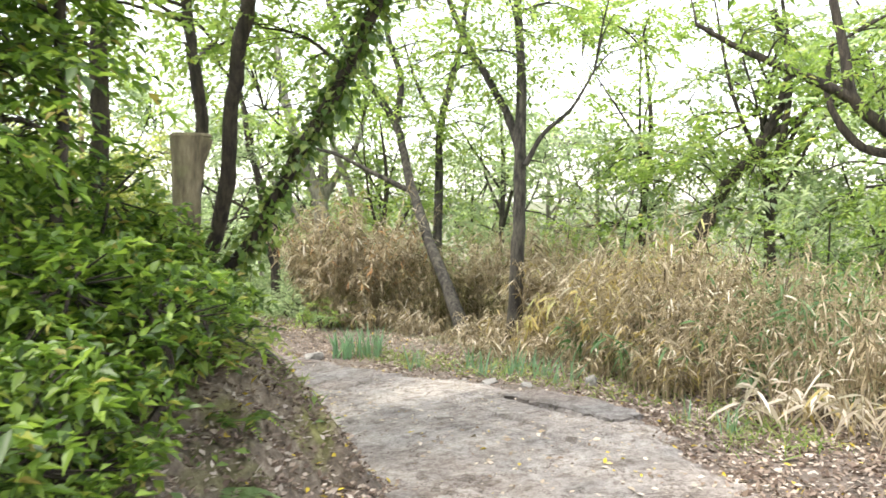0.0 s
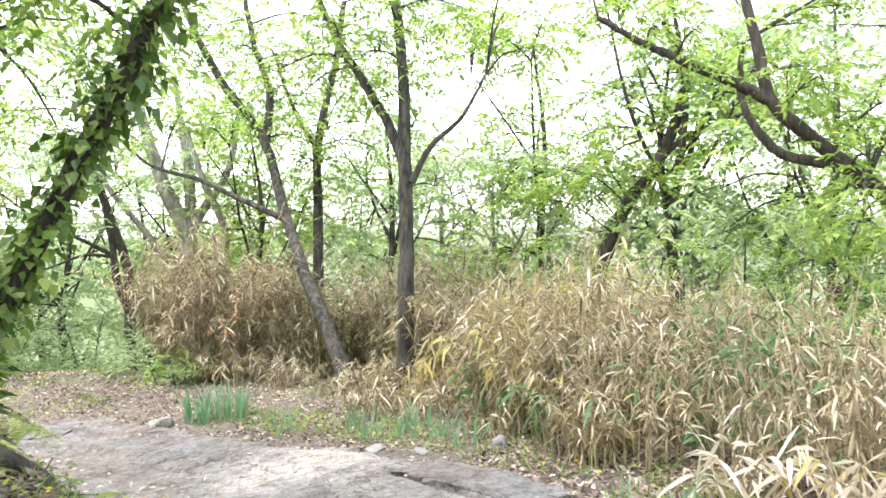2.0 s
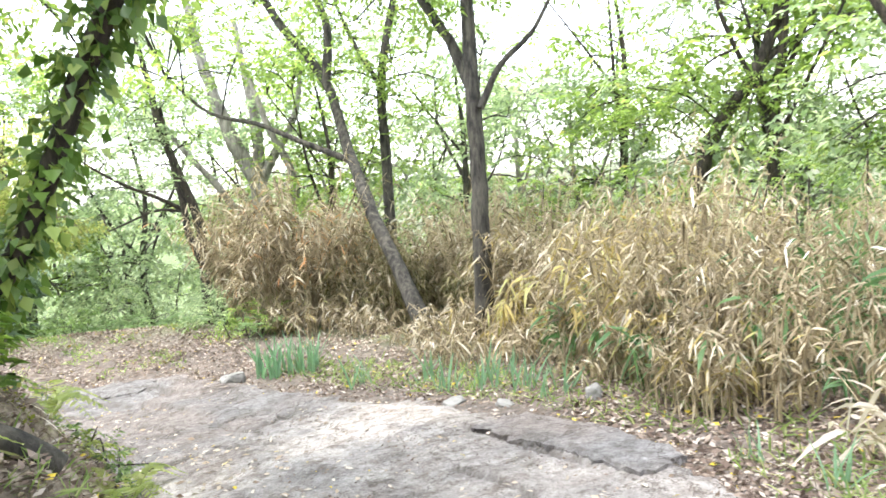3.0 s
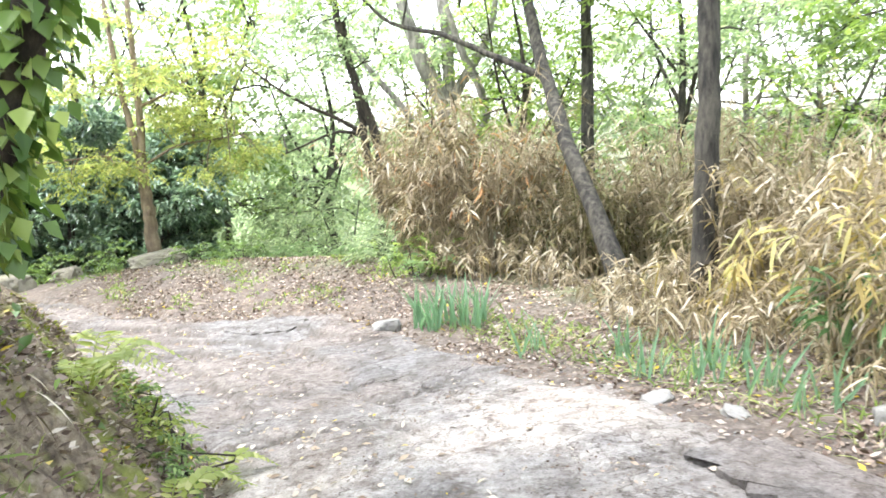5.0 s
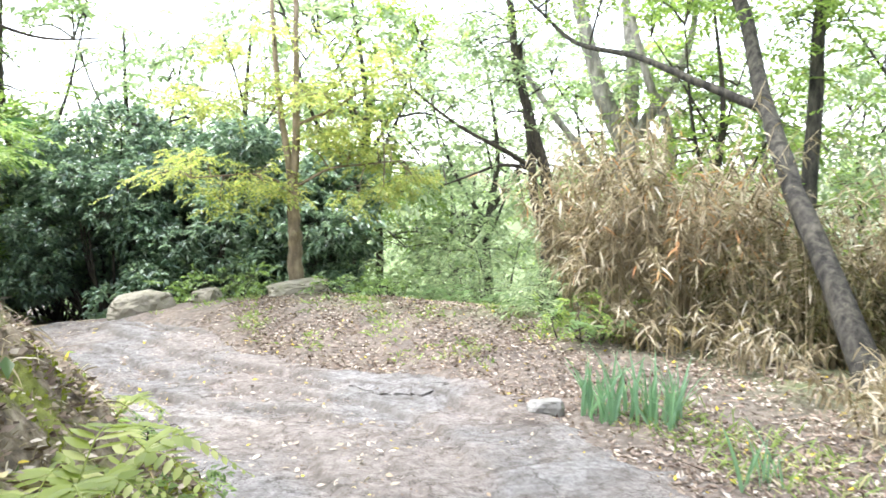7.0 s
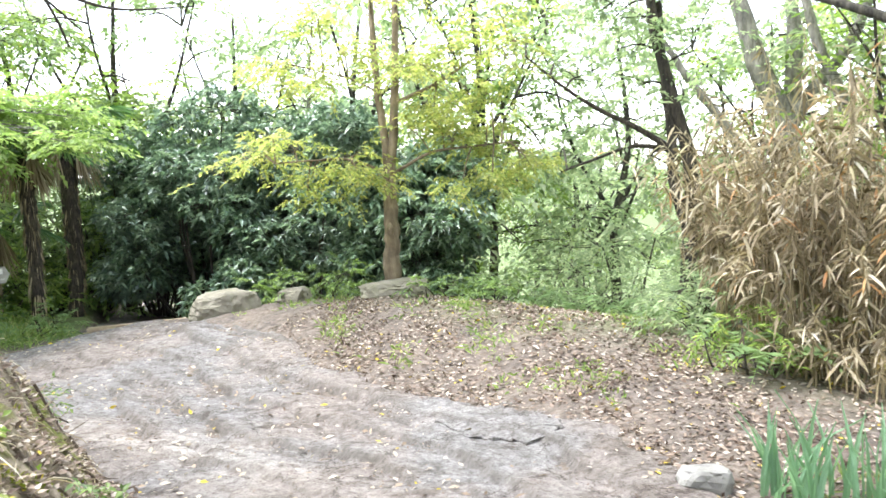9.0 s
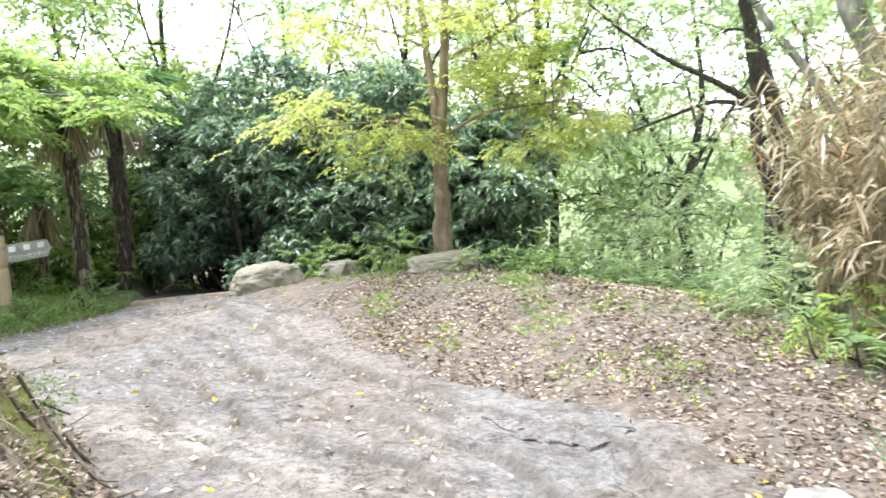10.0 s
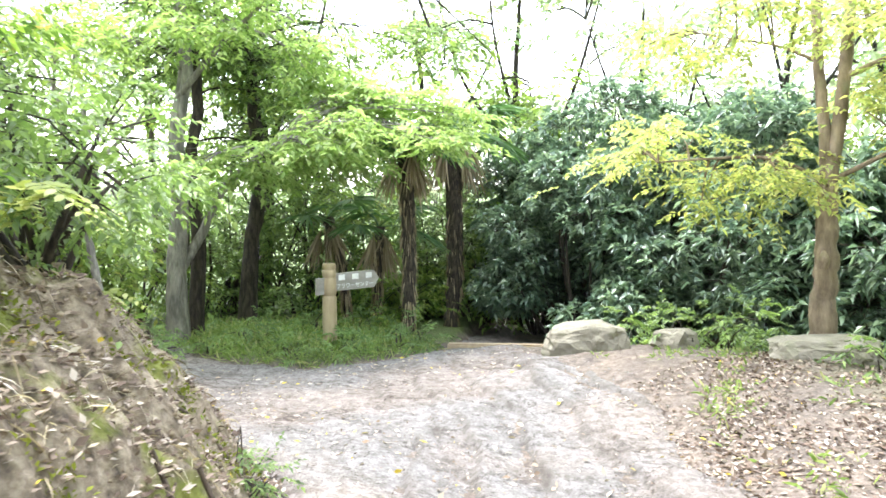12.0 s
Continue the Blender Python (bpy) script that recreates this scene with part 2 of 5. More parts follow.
def path_material():
    m, n, l, p = material("worn_concrete_path")
    tc = n.new("ShaderNodeTexCoord")
    fine = noise_node(n, l, tc.outputs["Object"], 22, 10, 0.75)
    mid = noise_node(n, l, tc.outputs["Object"], 2.6, 8, 0.65)
    big = noise_node(n, l, tc.outputs["Object"], 0.7, 4, 0.55)
    grey = ramp(n, [(0.3, (0.12, 0.11, 0.105)), (0.5, (0.22, 0.207, 0.2)), (0.7, (0.345, 0.33, 0.32))])
    l.new(fine.outputs["Fac"], grey.inputs[0])
    dust = ramp(n, [(0.3, (0.15, 0.122, 0.104)), (0.7, (0.345, 0.297, 0.268))])
    l.new(fine.outputs["Fac"], dust.inputs[0])
    lim = ramp(n, [(0.44, (0, 0, 0)), (0.58, (0.8, 0.8, 0.8))])
    l.new(big.outputs["Fac"], lim.inputs[0])
    col = mixer(n, l, grey.outputs[0], dust.outputs[0], lim.outputs[0])
    paling_at = n.new("ShaderNodeAttribute")
    paling_at.attribute_name = "sand_paling"
    sand_paling = ramp(n, [(0.3, (0.42, 0.36, 0.315)), (0.7, (0.72, 0.66, 0.6))])
    l.new(fine.outputs["Fac"], sand_paling.inputs[0])
    col = mixer(n, l, col, sand_paling.outputs[0], paling_at.outputs["Fac"])
    stain = ramp(n, [(0.32, (0.72, 0.7, 0.68)), (0.52, (1, 1, 1)), (0.74, (1.14, 1.135, 1.13))])
    l.new(mid.outputs["Fac"], stain.inputs[0])
    col = mixer(n, l, col, stain.outputs[0], 1.0, "MULTIPLY")
    patch = noise_node(n, l, tc.outputs["Object"], 8.5, 9, 0.72)
    worn = ramp(n, [(0.36, (0.62, 0.58, 0.55)), (0.5, (1, 1, 1)), (0.66, (1.22, 1.21, 1.2))])
    l.new(patch.outputs["Fac"], worn.inputs[0])
    col = mixer(n, l, col, worn.outputs[0], 1.0, "MULTIPLY")
    grit = noise_node(n, l, tc.outputs["Object"], 70, 3, 0.6)
    speck = ramp(n, [(0.34, (0.5, 0.47, 0.45)), (0.43, (1, 1, 1)), (0.62, (1, 1, 1)), (0.7, (1.4, 1.38, 1.35))])
    l.new(grit.outputs["Fac"], speck.inputs[0])
    col = mixer(n, l, col, speck.outputs[0], 1.0, "MULTIPLY")
    warp = n.new("ShaderNodeVectorMath")
    warp.operation = "MULTIPLY_ADD"
    l.new(mid.outputs["Color"], warp.inputs[0])
    warp.inputs[1].default_value = (0.9, 0.9, 0.9)
    l.new(tc.outputs["Object"], warp.inputs[2])
    cells = n.new("ShaderNodeTexVoronoi")
    cells.feature = "DISTANCE_TO_EDGE"
    cells.inputs["Scale"].default_value = 0.95
    l.new(warp.outputs[0], cells.inputs["Vector"])
    line_mask = ramp(n, [(0.0, (0.35, 0.31, 0.28)), (0.014, (1, 1, 1))])
    l.new(cells.outputs["Distance"], line_mask.inputs[0])
    # weathered ridges that run across the slope
    turned = n.new("ShaderNodeMapping")
    turned.inputs["Rotation"].default_value = (0, 0, math.radians(-50))
    l.new(warp.outputs[0], turned.inputs["Vector"])
    ridge = noise_node(n, l, turned.outputs[0], 5.5, 5, 0.6, (0.16, 1, 1))
    groove = ramp(n, [(0.34, (0.55, 0.5, 0.46)), (0.45, (1, 1, 1)), (0.62, (1, 1, 1)), (0.74, (1.12, 1.115, 1.11))])
    l.new(ridge.outputs["Fac"], groove.inputs[0])
    col = mixer(n, l, col, groove.outputs[0], 0.95, "MULTIPLY")
    col = mixer(n, l, col, line_mask.outputs[0], 1.0, "MULTIPLY")
    at = n.new("ShaderNodeAttribute")
    at.attribute_name = "cracks"
    half = n.new("ShaderNodeMath")
    half.operation = "MULTIPLY"
    l.new(at.outputs["Fac"], half.inputs[0])
    half.inputs[1].default_value = 0.75
    col = mixer(n, l, col, (0.11, 0.095, 0.08), half.outputs[0])
    l.new(col, p.inputs["Base Color"])
    p.inputs["Roughness"].default_value = 0.88
    hs = n.new("ShaderNodeMath")
    hs.operation = "ADD"
    l.new(fine.outputs["Fac"], hs.inputs[0])
    l.new(mid.outputs["Fac"], hs.inputs[1])
    hr = n.new("ShaderNodeMath")
    hr.operation = "ADD"
    l.new(hs.outputs[0], hr.inputs[0])
    l.new(ridge.outputs["Fac"], hr.inputs[1])
    bump(n, l, hr.outputs[0], p, 0.9, 0.035)
    return m


GROUND, PATH = ground_material(), path_material()

# ---- helpers of the builder ----
rng = np.random.default_rng(7)


def thing(name, at=(0, 0, 0), label="", category="", group="", kind=""):
    e = new(name)
    e.location = at
    e.empty_display_size = 0.2
    return tagged(e, label, category, group, kind)


def offset_of(ob):
    v = Vector((0, 0, 0))
    while ob is not None:
        v += ob.location
        ob = ob.parent
    return np.array(v)


def mesh_from(name, verts, faces, mat, parent=None, label="", smooth=False):
    """One mesh object from world places; faces: arrays of triangles or quads (list of arrays)."""
    verts = np.asarray(verts, dtype=np.float64).reshape(-1, 3)
    if parent is not None:
        verts = verts - offset_of(parent)
    groups = [np.asarray(f, dtype=np.int32) for f in (faces if isinstance(faces, list) else [faces]) if len(f)]
    me = bpy.data.meshes.new(name)
    me.vertices.add(len(verts))
    me.vertices.foreach_set("co", verts.ravel())
    loops = np.concatenate([g.ravel() for g in groups])
    sizes = np.concatenate([np.full(len(g), g.shape[1], dtype=np.int32) for g in groups])
    me.loops.add(len(loops))
    me.loops.foreach_set("vertex_index", loops)
    me.polygons.add(len(sizes))
    me.polygons.foreach_set("loop_start", np.concatenate([[0], np.cumsum(sizes)[:-1]]).astype(np.int32))
    me.polygons.foreach_set("loop_total", sizes)
    if smooth:
        me.polygons.foreach_set("use_smooth", np.ones(len(sizes), dtype=bool))
    me.update(calc_edges=True)
    me.validate()
    me.materials.append(mat)
    ob = new(name, me)
    ob.parent = parent
    if label:
        ob["label"] = label
    return ob


def part(name, bm, mat, parent=None, label="", smooth=False):
    me = bpy.data.meshes.new(name)
    if parent is not None:
        bmesh.ops.translate(bm, verts=bm.verts, vec=-Vector(offset_of(parent)))
    for f in bm.faces:
        f.smooth = smooth
    bm.to_mesh(me)
    bm.free()
    me.materials.append(mat)
    ob = new(name, me)
    ob.parent = parent
    if label:
        ob["label"] = label
    return ob


def unit(v):
    return v / np.maximum(np.linalg.norm(v, axis=-1, keepdims=True), 1e-9)


def smooth_line(pts, n):
    """A soft curve through a few places."""
    p = np.asarray(pts, float)
    if len(p) < 3:
        return p[0] + (p[-1] - p[0]) * np.linspace(0, 1, n)[:, None]
    s = np.concatenate([[0], np.cumsum(np.linalg.norm(np.diff(p, axis=0), axis=1))])
    m = np.gradient(p, s, axis=0)
    out = []
    for u in np.linspace(0, s[-1], n):
        i = min(len(s) - 2, max(0, int(np.searchsorted(s, u)) - 1))
        h = s[i + 1] - s[i]
        t = (u - s[i]) / h
        out.append((2 * t**3 - 3 * t**2 + 1) * p[i] + (t**3 - 2 * t**2 + t) * h * m[i] + (3 * t**2 - 2 * t**3) * p[i + 1] + (t**3 - t**2) * h * m[i + 1])
    return np.array(out)


def tube(pts, radii, sides=8, rough=0.0):
    """Vertices and quads of a bent, tapered tube."""
    p = np.asarray(pts, float)
    n = len(p)
    r = np.interp(np.linspace(0, 1, n), np.linspace(0, 1, len(radii)), radii)
    d = unit(np.gradient(p, axis=0))
    ref = np.where(np.abs(d[:, 2:3]) < 0.9, [[0, 0, 1.0]], [[1.0, 0, 0]])
    ref = np.tile(ref[0], (n, 1)) if np.abs(d[:, 2]).max() < 0.95 else np.tile([[0.31, 0.95, 0.05]], (n, 1))
    a = unit(np.cross(d, ref))
    b = np.cross(d, a)
    ang = np.linspace(0, 2 * np.pi, sides, endpoint=False)
    rr = r[:, None] * (1 + rough * rng.normal(size=(n, sides)))
    v = p[:, None, :] + rr[..., None] * (a[:, None, :] * np.cos(ang)[None, :, None] + b[:, None, :] * np.sin(ang)[None, :, None])
    i = np.arange(n - 1)[:, None] * sides
    j = np.arange(sides)[None, :]
    k = (j + 1) % sides
    q = np.stack([i + j, i + k, i + sides + k, i + sides + j], -1).reshape(-1, 4)
    return v.reshape(-1, 3), q


def join(pieces):
    """Joins (vertices, faces) pairs."""
    vs, fs, o = [], [], 0
    for v, f in pieces:
        vs.append(v)
        fs.append(np.asarray(f) + o)
        o += len(v)
    return np.concatenate(vs), np.concatenate(fs)


def leaf_blades(c, d, ln, wd, bend=0.25, long=False, up=0.7):
    """Leaves as folded blades: bases c, ways d, lengths and widths."""
    n = len(c)
    d = unit(d)
    ref = unit(np.array([0, 0, up]) + rng.normal(size=(n, 3)) * 0.5)
    s = unit(np.cross(d, ref))
    nz = np.cross(s, d)
    ln, wd = np.broadcast_to(ln, n)[:, None], np.broadcast_to(wd, n)[:, None]
    drop = np.array([0, 0, -1.0]) * ln * bend
    if not long:
        v = np.stack([c, c + d * ln * 0.45 + s * wd * 0.5 + nz * wd * 0.18, c + d * ln + drop, c + d * ln * 0.45 - s * wd * 0.5 + nz * wd * 0.18], 1)
        o = np.arange(n)[:, None] * 4
        f = np.concatenate([o + [0, 1, 2], o + [0, 2, 3]], 0)
        return v.reshape(-1, 3), [f]
    v = np.stack([c, c + d * ln * 0.3 + s * wd * 0.5 + drop * 0.1, c + d * ln * 0.3 - s * wd * 0.5 + drop * 0.1,
                  c + d * ln * 0.68 + s * wd * 0.4 + drop * 0.45, c + d * ln * 0.68 - s * wd * 0.4 + drop * 0.45, c + d * ln + drop], 1)
    o = np.arange(n)[:, None] * 6
    tri = np.concatenate([o + [0, 2, 1], o + [3, 4, 5]], 0)
    quad = o + [1, 2, 4, 3]
    return v.reshape(-1, 3), [tri, quad]


def leaf_part(name, c, d, ln, wd, mat, parent, label="", bend=0.25, long=False, up=0.7):
    v, f = leaf_blades(c, d, ln, wd, bend, long, up)
    return mesh_from(name, v, f, mat, parent, label)


def blob(centre, radius, n, flat=0.6, shell=0.35):
    """Places in a flattened ball, denser outside."""
    u = unit(rng.normal(size=(n, 3)))
    r = (shell + (1 - shell) * rng.random(n)) ** 0.7
    return np.asarray(centre) + u * (r * radius)[:, None] * np.array([1, 1, flat]), u


def sprays(starts, ways, leaflets, length):
    """Flat sprays: leaflets in two rows along a short drooping twig. Gives leaf bases and ways."""
    n = len(starts)
    ways = unit(ways)
    side = unit(np.cross(ways, unit(np.array([0, 0, 1.0]) + rng.normal(size=(n, 3)) * 0.25)))
    k = np.linspace(0.15, 1, leaflets)
    sign = np.where(np.arange(leaflets) % 2 == 0, 1.0, -1.0)
    sign[-1] = 0.0
    ln = (length * (0.7 + 0.6 * rng.random(n)))[:, None, None]
    c = starts[:, None, :] + ways[:, None, :] * ln * k[None, :, None] + np.array([0, 0, -0.3]) * ln * (k**2)[None, :, None]
    d = ways[:, None, :] * 0.6 + side[:, None, :] * sign[None, :, None] * 0.9 + rng.normal(size=(n, leaflets, 3)) * 0.16 + [0, 0, -0.2]
    return c.reshape(-1, 3), d.reshape(-1, 3)


def in_box(lo, hi, radius, n, count):
    """Leaf clusters strewn evenly through a box."""
    lo, hi = np.array(lo, float), np.array(hi, float)
    return [(lo + (hi - lo) * rng.random(3), radius * (0.75 + 0.5 * rng.random()), n) for _ in range(count)]


# ---- lie of the land ----
LEFT = np.array([(-0.9, -12), (-0.8, 0), (-0.6, 3), (-0.4, 4.9), (-1.3, 6.8), (-2.2, 8.0), (-3.3, 8.7), (-4.4, 9.3), (-5.5, 9.7), (-6.8, 9.8), (-8, 9.6), (-9.5, 9.3), (-12, 8.9), (-18, 7.5), (-40, 2)], float)
RIGHT = np.array([(1.9, -12), (1.9, 4.5), (1.65, 6.6), (0.8, 8.2), (0.3, 8.8), (-0.7, 9.75), (-1.9, 11.0), (-2.7, 11.7), (-3.6, 11.9), (-4.8, 12.0), (-6.0, 12.35), (-7.2, 12.9), (-9.3, 13.2), (-10.4, 13.6), (-11.8, 14.6)], float)
VERGE = np.array([(-12.6, 13.6), (-11.6, 12.9), (-11.0, 12.1), (-10.9, 11.2), (-11.3, 10.4), (-12.2, 9.9), (-18, 8.6)], float)
RIDGE = np.array([(-9.6, 13.9, 0.42), (-8.8, 14.0, 0.6), (-6.8, 14.6, 0.75), (-3.5, 14.0, 0.6), (-0.5, 12.6, 0.2), (2.5, 11, 0.14), (5, 7, 0.14)], float)


def along(x, y, line):
    """Distance to a line of places, its side (left of the way is plus) and its third value there."""
    best = np.full(x.shape, 1e9)
    side, val = np.zeros(x.shape), np.zeros(x.shape)
    for a, b in zip(line[:-1], line[1:]):
        dx, dy = b[0] - a[0], b[1] - a[1]
        t = np.clip(((x - a[0]) * dx + (y - a[1]) * dy) / (dx * dx + dy * dy), 0, 1)
        px, py = x - a[0] - t * dx, y - a[1] - t * dy
        dist = np.hypot(px, py)
        near = dist < best
        best = np.where(near, dist, best)
        side = np.where(near, np.sign(dx * (y - a[1]) - dy * (x - a[0])), side)
        if line.shape[1] > 2:
            val = np.where(near, a[2] + t * (b[2] - a[2]), val)
    return best, side, val


def wave(x, y, s, k=0):
    return (np.sin(x * s + 1.3 * k) * np.cos(y * s * 1.17 + 2.1 * k) + 0.6 * np.sin(x * s * 2.3 + y * s * 1.9 + k) + 0.4 * np.cos(y * s * 3.7 - x * s * 3.1 + 2 * k)) / 2


def bank_depth(x, y):
    d, s, _ = along(x, y, LEFT)
    return d * s


def land(x, y):
    x, y = np.asarray(x, float), np.asarray(y, float)
    xc = np.clip(x, -22, 5)
    z = -0.078 * np.clip(y, -20, 16) + 0.06 * xc
    z = z - 0.16 * np.clip(y - 16, 0, 30) - 0.12 * np.clip(x - 5, 0, 30)
    d, _, amp = along(x, y, RIDGE)
    z = z + amp * np.exp(-d * d / (2 * 1.35**2))
    b = bank_depth(x, y)
    h = np.interp(y, [0, 3.5, 6], [0.9, 1.0, 1.55])
    lump = 0.12 * wave(x, y, 2.4, 1) + 0.05 * wave(x, y, 7, 3)
    z = z + np.where(b > 0, (h + lump) * (1 - np.exp(-(np.clip(b, 0, 50) / 0.72) ** 1.25)) + 0.06 * np.clip(b - 1.5, 0, 12), 0)
    face = np.clip(b / 0.2, 0, 1) * np.clip((3.2 - b) / 1.5, 0, 1)
    z = z + face * (0.13 * wave(x + 0.3 * wave(x, y, 2.2), y, 2.9, 11) + 0.09 * wave(x, y + 0.2 * wave(x, y, 5.1), 7.1, 12) + 0.035 * wave(x, y, 15.3, 13))
    dv, sv, _ = along(x, y, VERGE)
    z = z + np.where(sv > 0, 0, 0.22 * (1 - np.exp(-dv / 0.5))) * (x < -10.5)
    return z + 0.02 * wave(x, y, 1.7)


def on_land(x, y, dz=0.0):
    return (x, y, float(land(x, y)) + dz)


def in_path(x, y):
    """Metres inside the path's edges (minus outside)."""
    dl, sl, _ = along(x, y, LEFT)
    dr, sr, _ = along(x, y, RIGHT)
    dv, sv, _ = along(x, y, VERGE)
    inside = np.minimum(-dl * sl, dr * sr)
    return np.minimum(inside, np.where((x < -10.3), dv * sv, 9.0))


# ---- ground and path ----
def build_ground():
    fx = np.concatenate([-np.geomspace(900, 24, 18), np.arange(-22, -10, 0.16), np.arange(-10, 4, 0.085), np.arange(4, 10.01, 0.16), np.geomspace(12, 900, 18)])
    fy = np.concatenate([-np.geomspace(900, 8, 18), np.arange(-6, 2, 0.16), np.arange(2, 15.5, 0.085), np.arange(15.5, 26.01, 0.16), np.geomspace(28, 900, 18)])
    gx, gy = np.meshgrid(fx, fy)
    gz = land(gx, gy) + np.where((np.abs(gx) < 25) & (np.abs(gy) < 30), 0.012 * wave(gx, gy, 9, 2), 0)
    bare = bank_depth(gx, gy)
    gz = gz + np.clip(bare / 0.15, 0, 1) * np.clip((2.4 - bare) / 1.0, 0, 1) * (np.abs(gx + 3) < 9) * rng.normal(size=gx.shape) * 0.022
    nx, ny = len(fx), len(fy)
    i = (np.arange(ny - 1)[:, None] * nx + np.arange(nx - 1)[None, :]).ravel()
    ob = mesh_from("ground", np.stack([gx, gy, gz], -1).reshape(-1, 3), np.stack([i, i + 1, i + nx + 1, i + nx], -1), GROUND, smooth=True)
    b = bank_depth(gx, gy)
    pin = in_path(gx, gy)
    grass = np.clip((-pin - 0.9) / 1.2, 0, 1) * 0.75
    grass = np.where((gx < -10.5) & (pin < 0), np.clip(-pin / 0.25, 0, 1), grass)
    clay = np.clip(b / 0.3, 0, 1) * np.clip((2.6 - b) / 1.0, 0, 1) * np.interp(gy, [3, 6], [0.15, 0.9])
    col = np.stack([grass * (1 - clay), clay, np.zeros_like(b), np.ones_like(b)], -1).reshape(-1, 4)
    at = ob.data.attributes.new("cover", "FLOAT_COLOR", "POINT")
    at.data.foreach_set("color", col.astype(np.float32).ravel())
    return tagged(ob, "woodland floor of brown soil, leaf litter and patches of green", "ground", kind="structure")


CRACKS = [[(0.55, 7.9), (0.75, 7.55), (1.0, 7.0), (1.2, 6.6)], [(0.5, 6.9), (0.8, 6.4), (0.9, 6.0), (1.15, 5.6)], [(-1.7, 9.4), (-1.4, 8.9), (-1.2, 8.75), (-0.9, 9.2), (-0.6, 9.5)],
          [(-1.9, 7.9), (-1.3, 8.3), (-0.9, 8.2)], [(-7.4, 12.6), (-6.2, 12.0), (-4.8, 11.6), (-4.0, 11.2)], [(-8.0, 12.2), (-6.6, 11.5), (-5.4, 11.3), (-4.6, 10.9)], [(-8.6, 11.6), (-7.2, 11.1), (-6.0, 10.9), (-5.2, 10.5)],
          [(-5.0, 11.9), (-4.6, 11.5), (-4.5, 11.0), (-4.0, 10.5)], [(-9.6, 12.4), (-8.4, 12.9), (-7.5, 12.8)], [(-2.6, 10.8), (-3.2, 10.5), (-3.6, 10.0)], [(-6.6, 10.6), (-5.8, 10.3), (-5.0, 10.2)]]


def build_path():
    c = 0.032
    fx, fy = np.arange(-14, 2.6, c), np.arange(-5, 15.2, c)
    gx, gy = np.meshgrid(fx, fy)
    jx, jy = gx + 0.012 * wave(gx, gy, 31, 1), gy + 0.012 * wave(gx, gy, 27, 4)
    pin = in_path(jx, jy) + 0.13 * wave(jx, jy, 2.6, 5) + 0.06 * wave(jx, jy, 8.5, 6)
    crack_riser = np.zeros_like(gx)
    step = np.zeros_like(gx)
    wob = 0.04 * wave(gx, gy, 11, 8)
    for line in CRACKS:
        d, s, _ = along(gx + wob, gy - wob, np.array(line))
        crack_riser = np.maximum(crack_riser, np.exp(-(d / 0.017) ** 2))
        step += 0.012 * s * np.exp(-d / 0.25)
    gz = land(jx, jy) + np.clip(pin * 0.25, -0.03, 0.035) - 0.03 * crack_riser + step + 0.012 * wave(jx, jy, 5.3, 2) + 0.006 * wave(jx, jy, 15, 7) + rng.normal(size=gx.shape) * 0.0028
    # weathered layers that follow the outer edge round the bend
    dr, sr, _ = along(gx, gy, RIGHT)
    u = (dr + 0.16 * wave(gx, gy, 1.1, 3) + 0.035 * wave(gx, gy, 6.0, 2)) * 2.1
    frac = u - np.floor(u)
    bend = np.clip((-1.2 - gx) / 1.5, 0, 1) * np.clip((gx + 11) / 1.5, 0, 1) * np.clip((2.4 - dr) / 0.6, 0, 1) * np.clip(0.85 + 0.9 * wave(gx, gy, 1.9, 6), 0, 1)
    gz = gz + 0.055 * bend * (np.clip(frac / 0.9, 0, 1) - np.clip((frac - 0.9) / 0.1, 0, 1) - 0.5)
    # The riser of each layer is darkened through the same mask.
    crack_riser = np.maximum(crack_riser, 0.9 * bend * np.exp(-((frac - 0.95) / 0.075) ** 2))
    keep = pin > -0.08
    nx = len(fx)
    cell = keep[:-1, :-1] & keep[1:, :-1] & keep[:-1, 1:] & keep[1:, 1:]
    iy, ix = np.nonzero(cell)
    i = iy * nx + ix
    q = np.stack([i, i + 1, i + nx + 1, i + nx], -1)
    used, inv = np.unique(q, return_inverse=True)
    ob = mesh_from("path", np.stack([jx, jy, gz], -1).reshape(-1, 3)[used], inv.reshape(-1, 4), PATH, smooth=True)
    at = ob.data.attributes.new("cracks", "FLOAT", "POINT")
    at.data.foreach_set("value", np.clip(crack_riser, 0, 1).ravel()[used].astype(np.float32))
    spot = np.exp(-(((gx + 0.1) / 0.75) ** 2 + ((gy - 8.35) / 0.6) ** 2)) + 0.6 * np.exp(-(((gx + 1.6) / 0.8) ** 2 + ((gy - 7.3) / 0.5) ** 2)) + 0.3 * np.exp(-(((gx + 5.5) / 1.6) ** 2 + ((gy - 10.15) / 0.25) ** 2))
    # Besides the sandy spots, the whole near stretch is made paler.
    spot = spot + 0.27 * np.clip((9.0 - gy) / 2.5, 0, 1) * np.clip((gx + 2.2) / 1.0, 0, 1)
    spot = np.clip(spot * (1 + 0.8 * wave(gx, gy, 4.1, 3)) * 1.1, 0, 0.9)
    at = ob.data.attributes.new("sand_paling", "FLOAT", "POINT")
    at.data.foreach_set("value", spot.ravel()[used].astype(np.float32))
    return tagged(ob, "worn grey concrete path with cracks and pale dust", "path", kind="structure")


build_ground()
build_path()


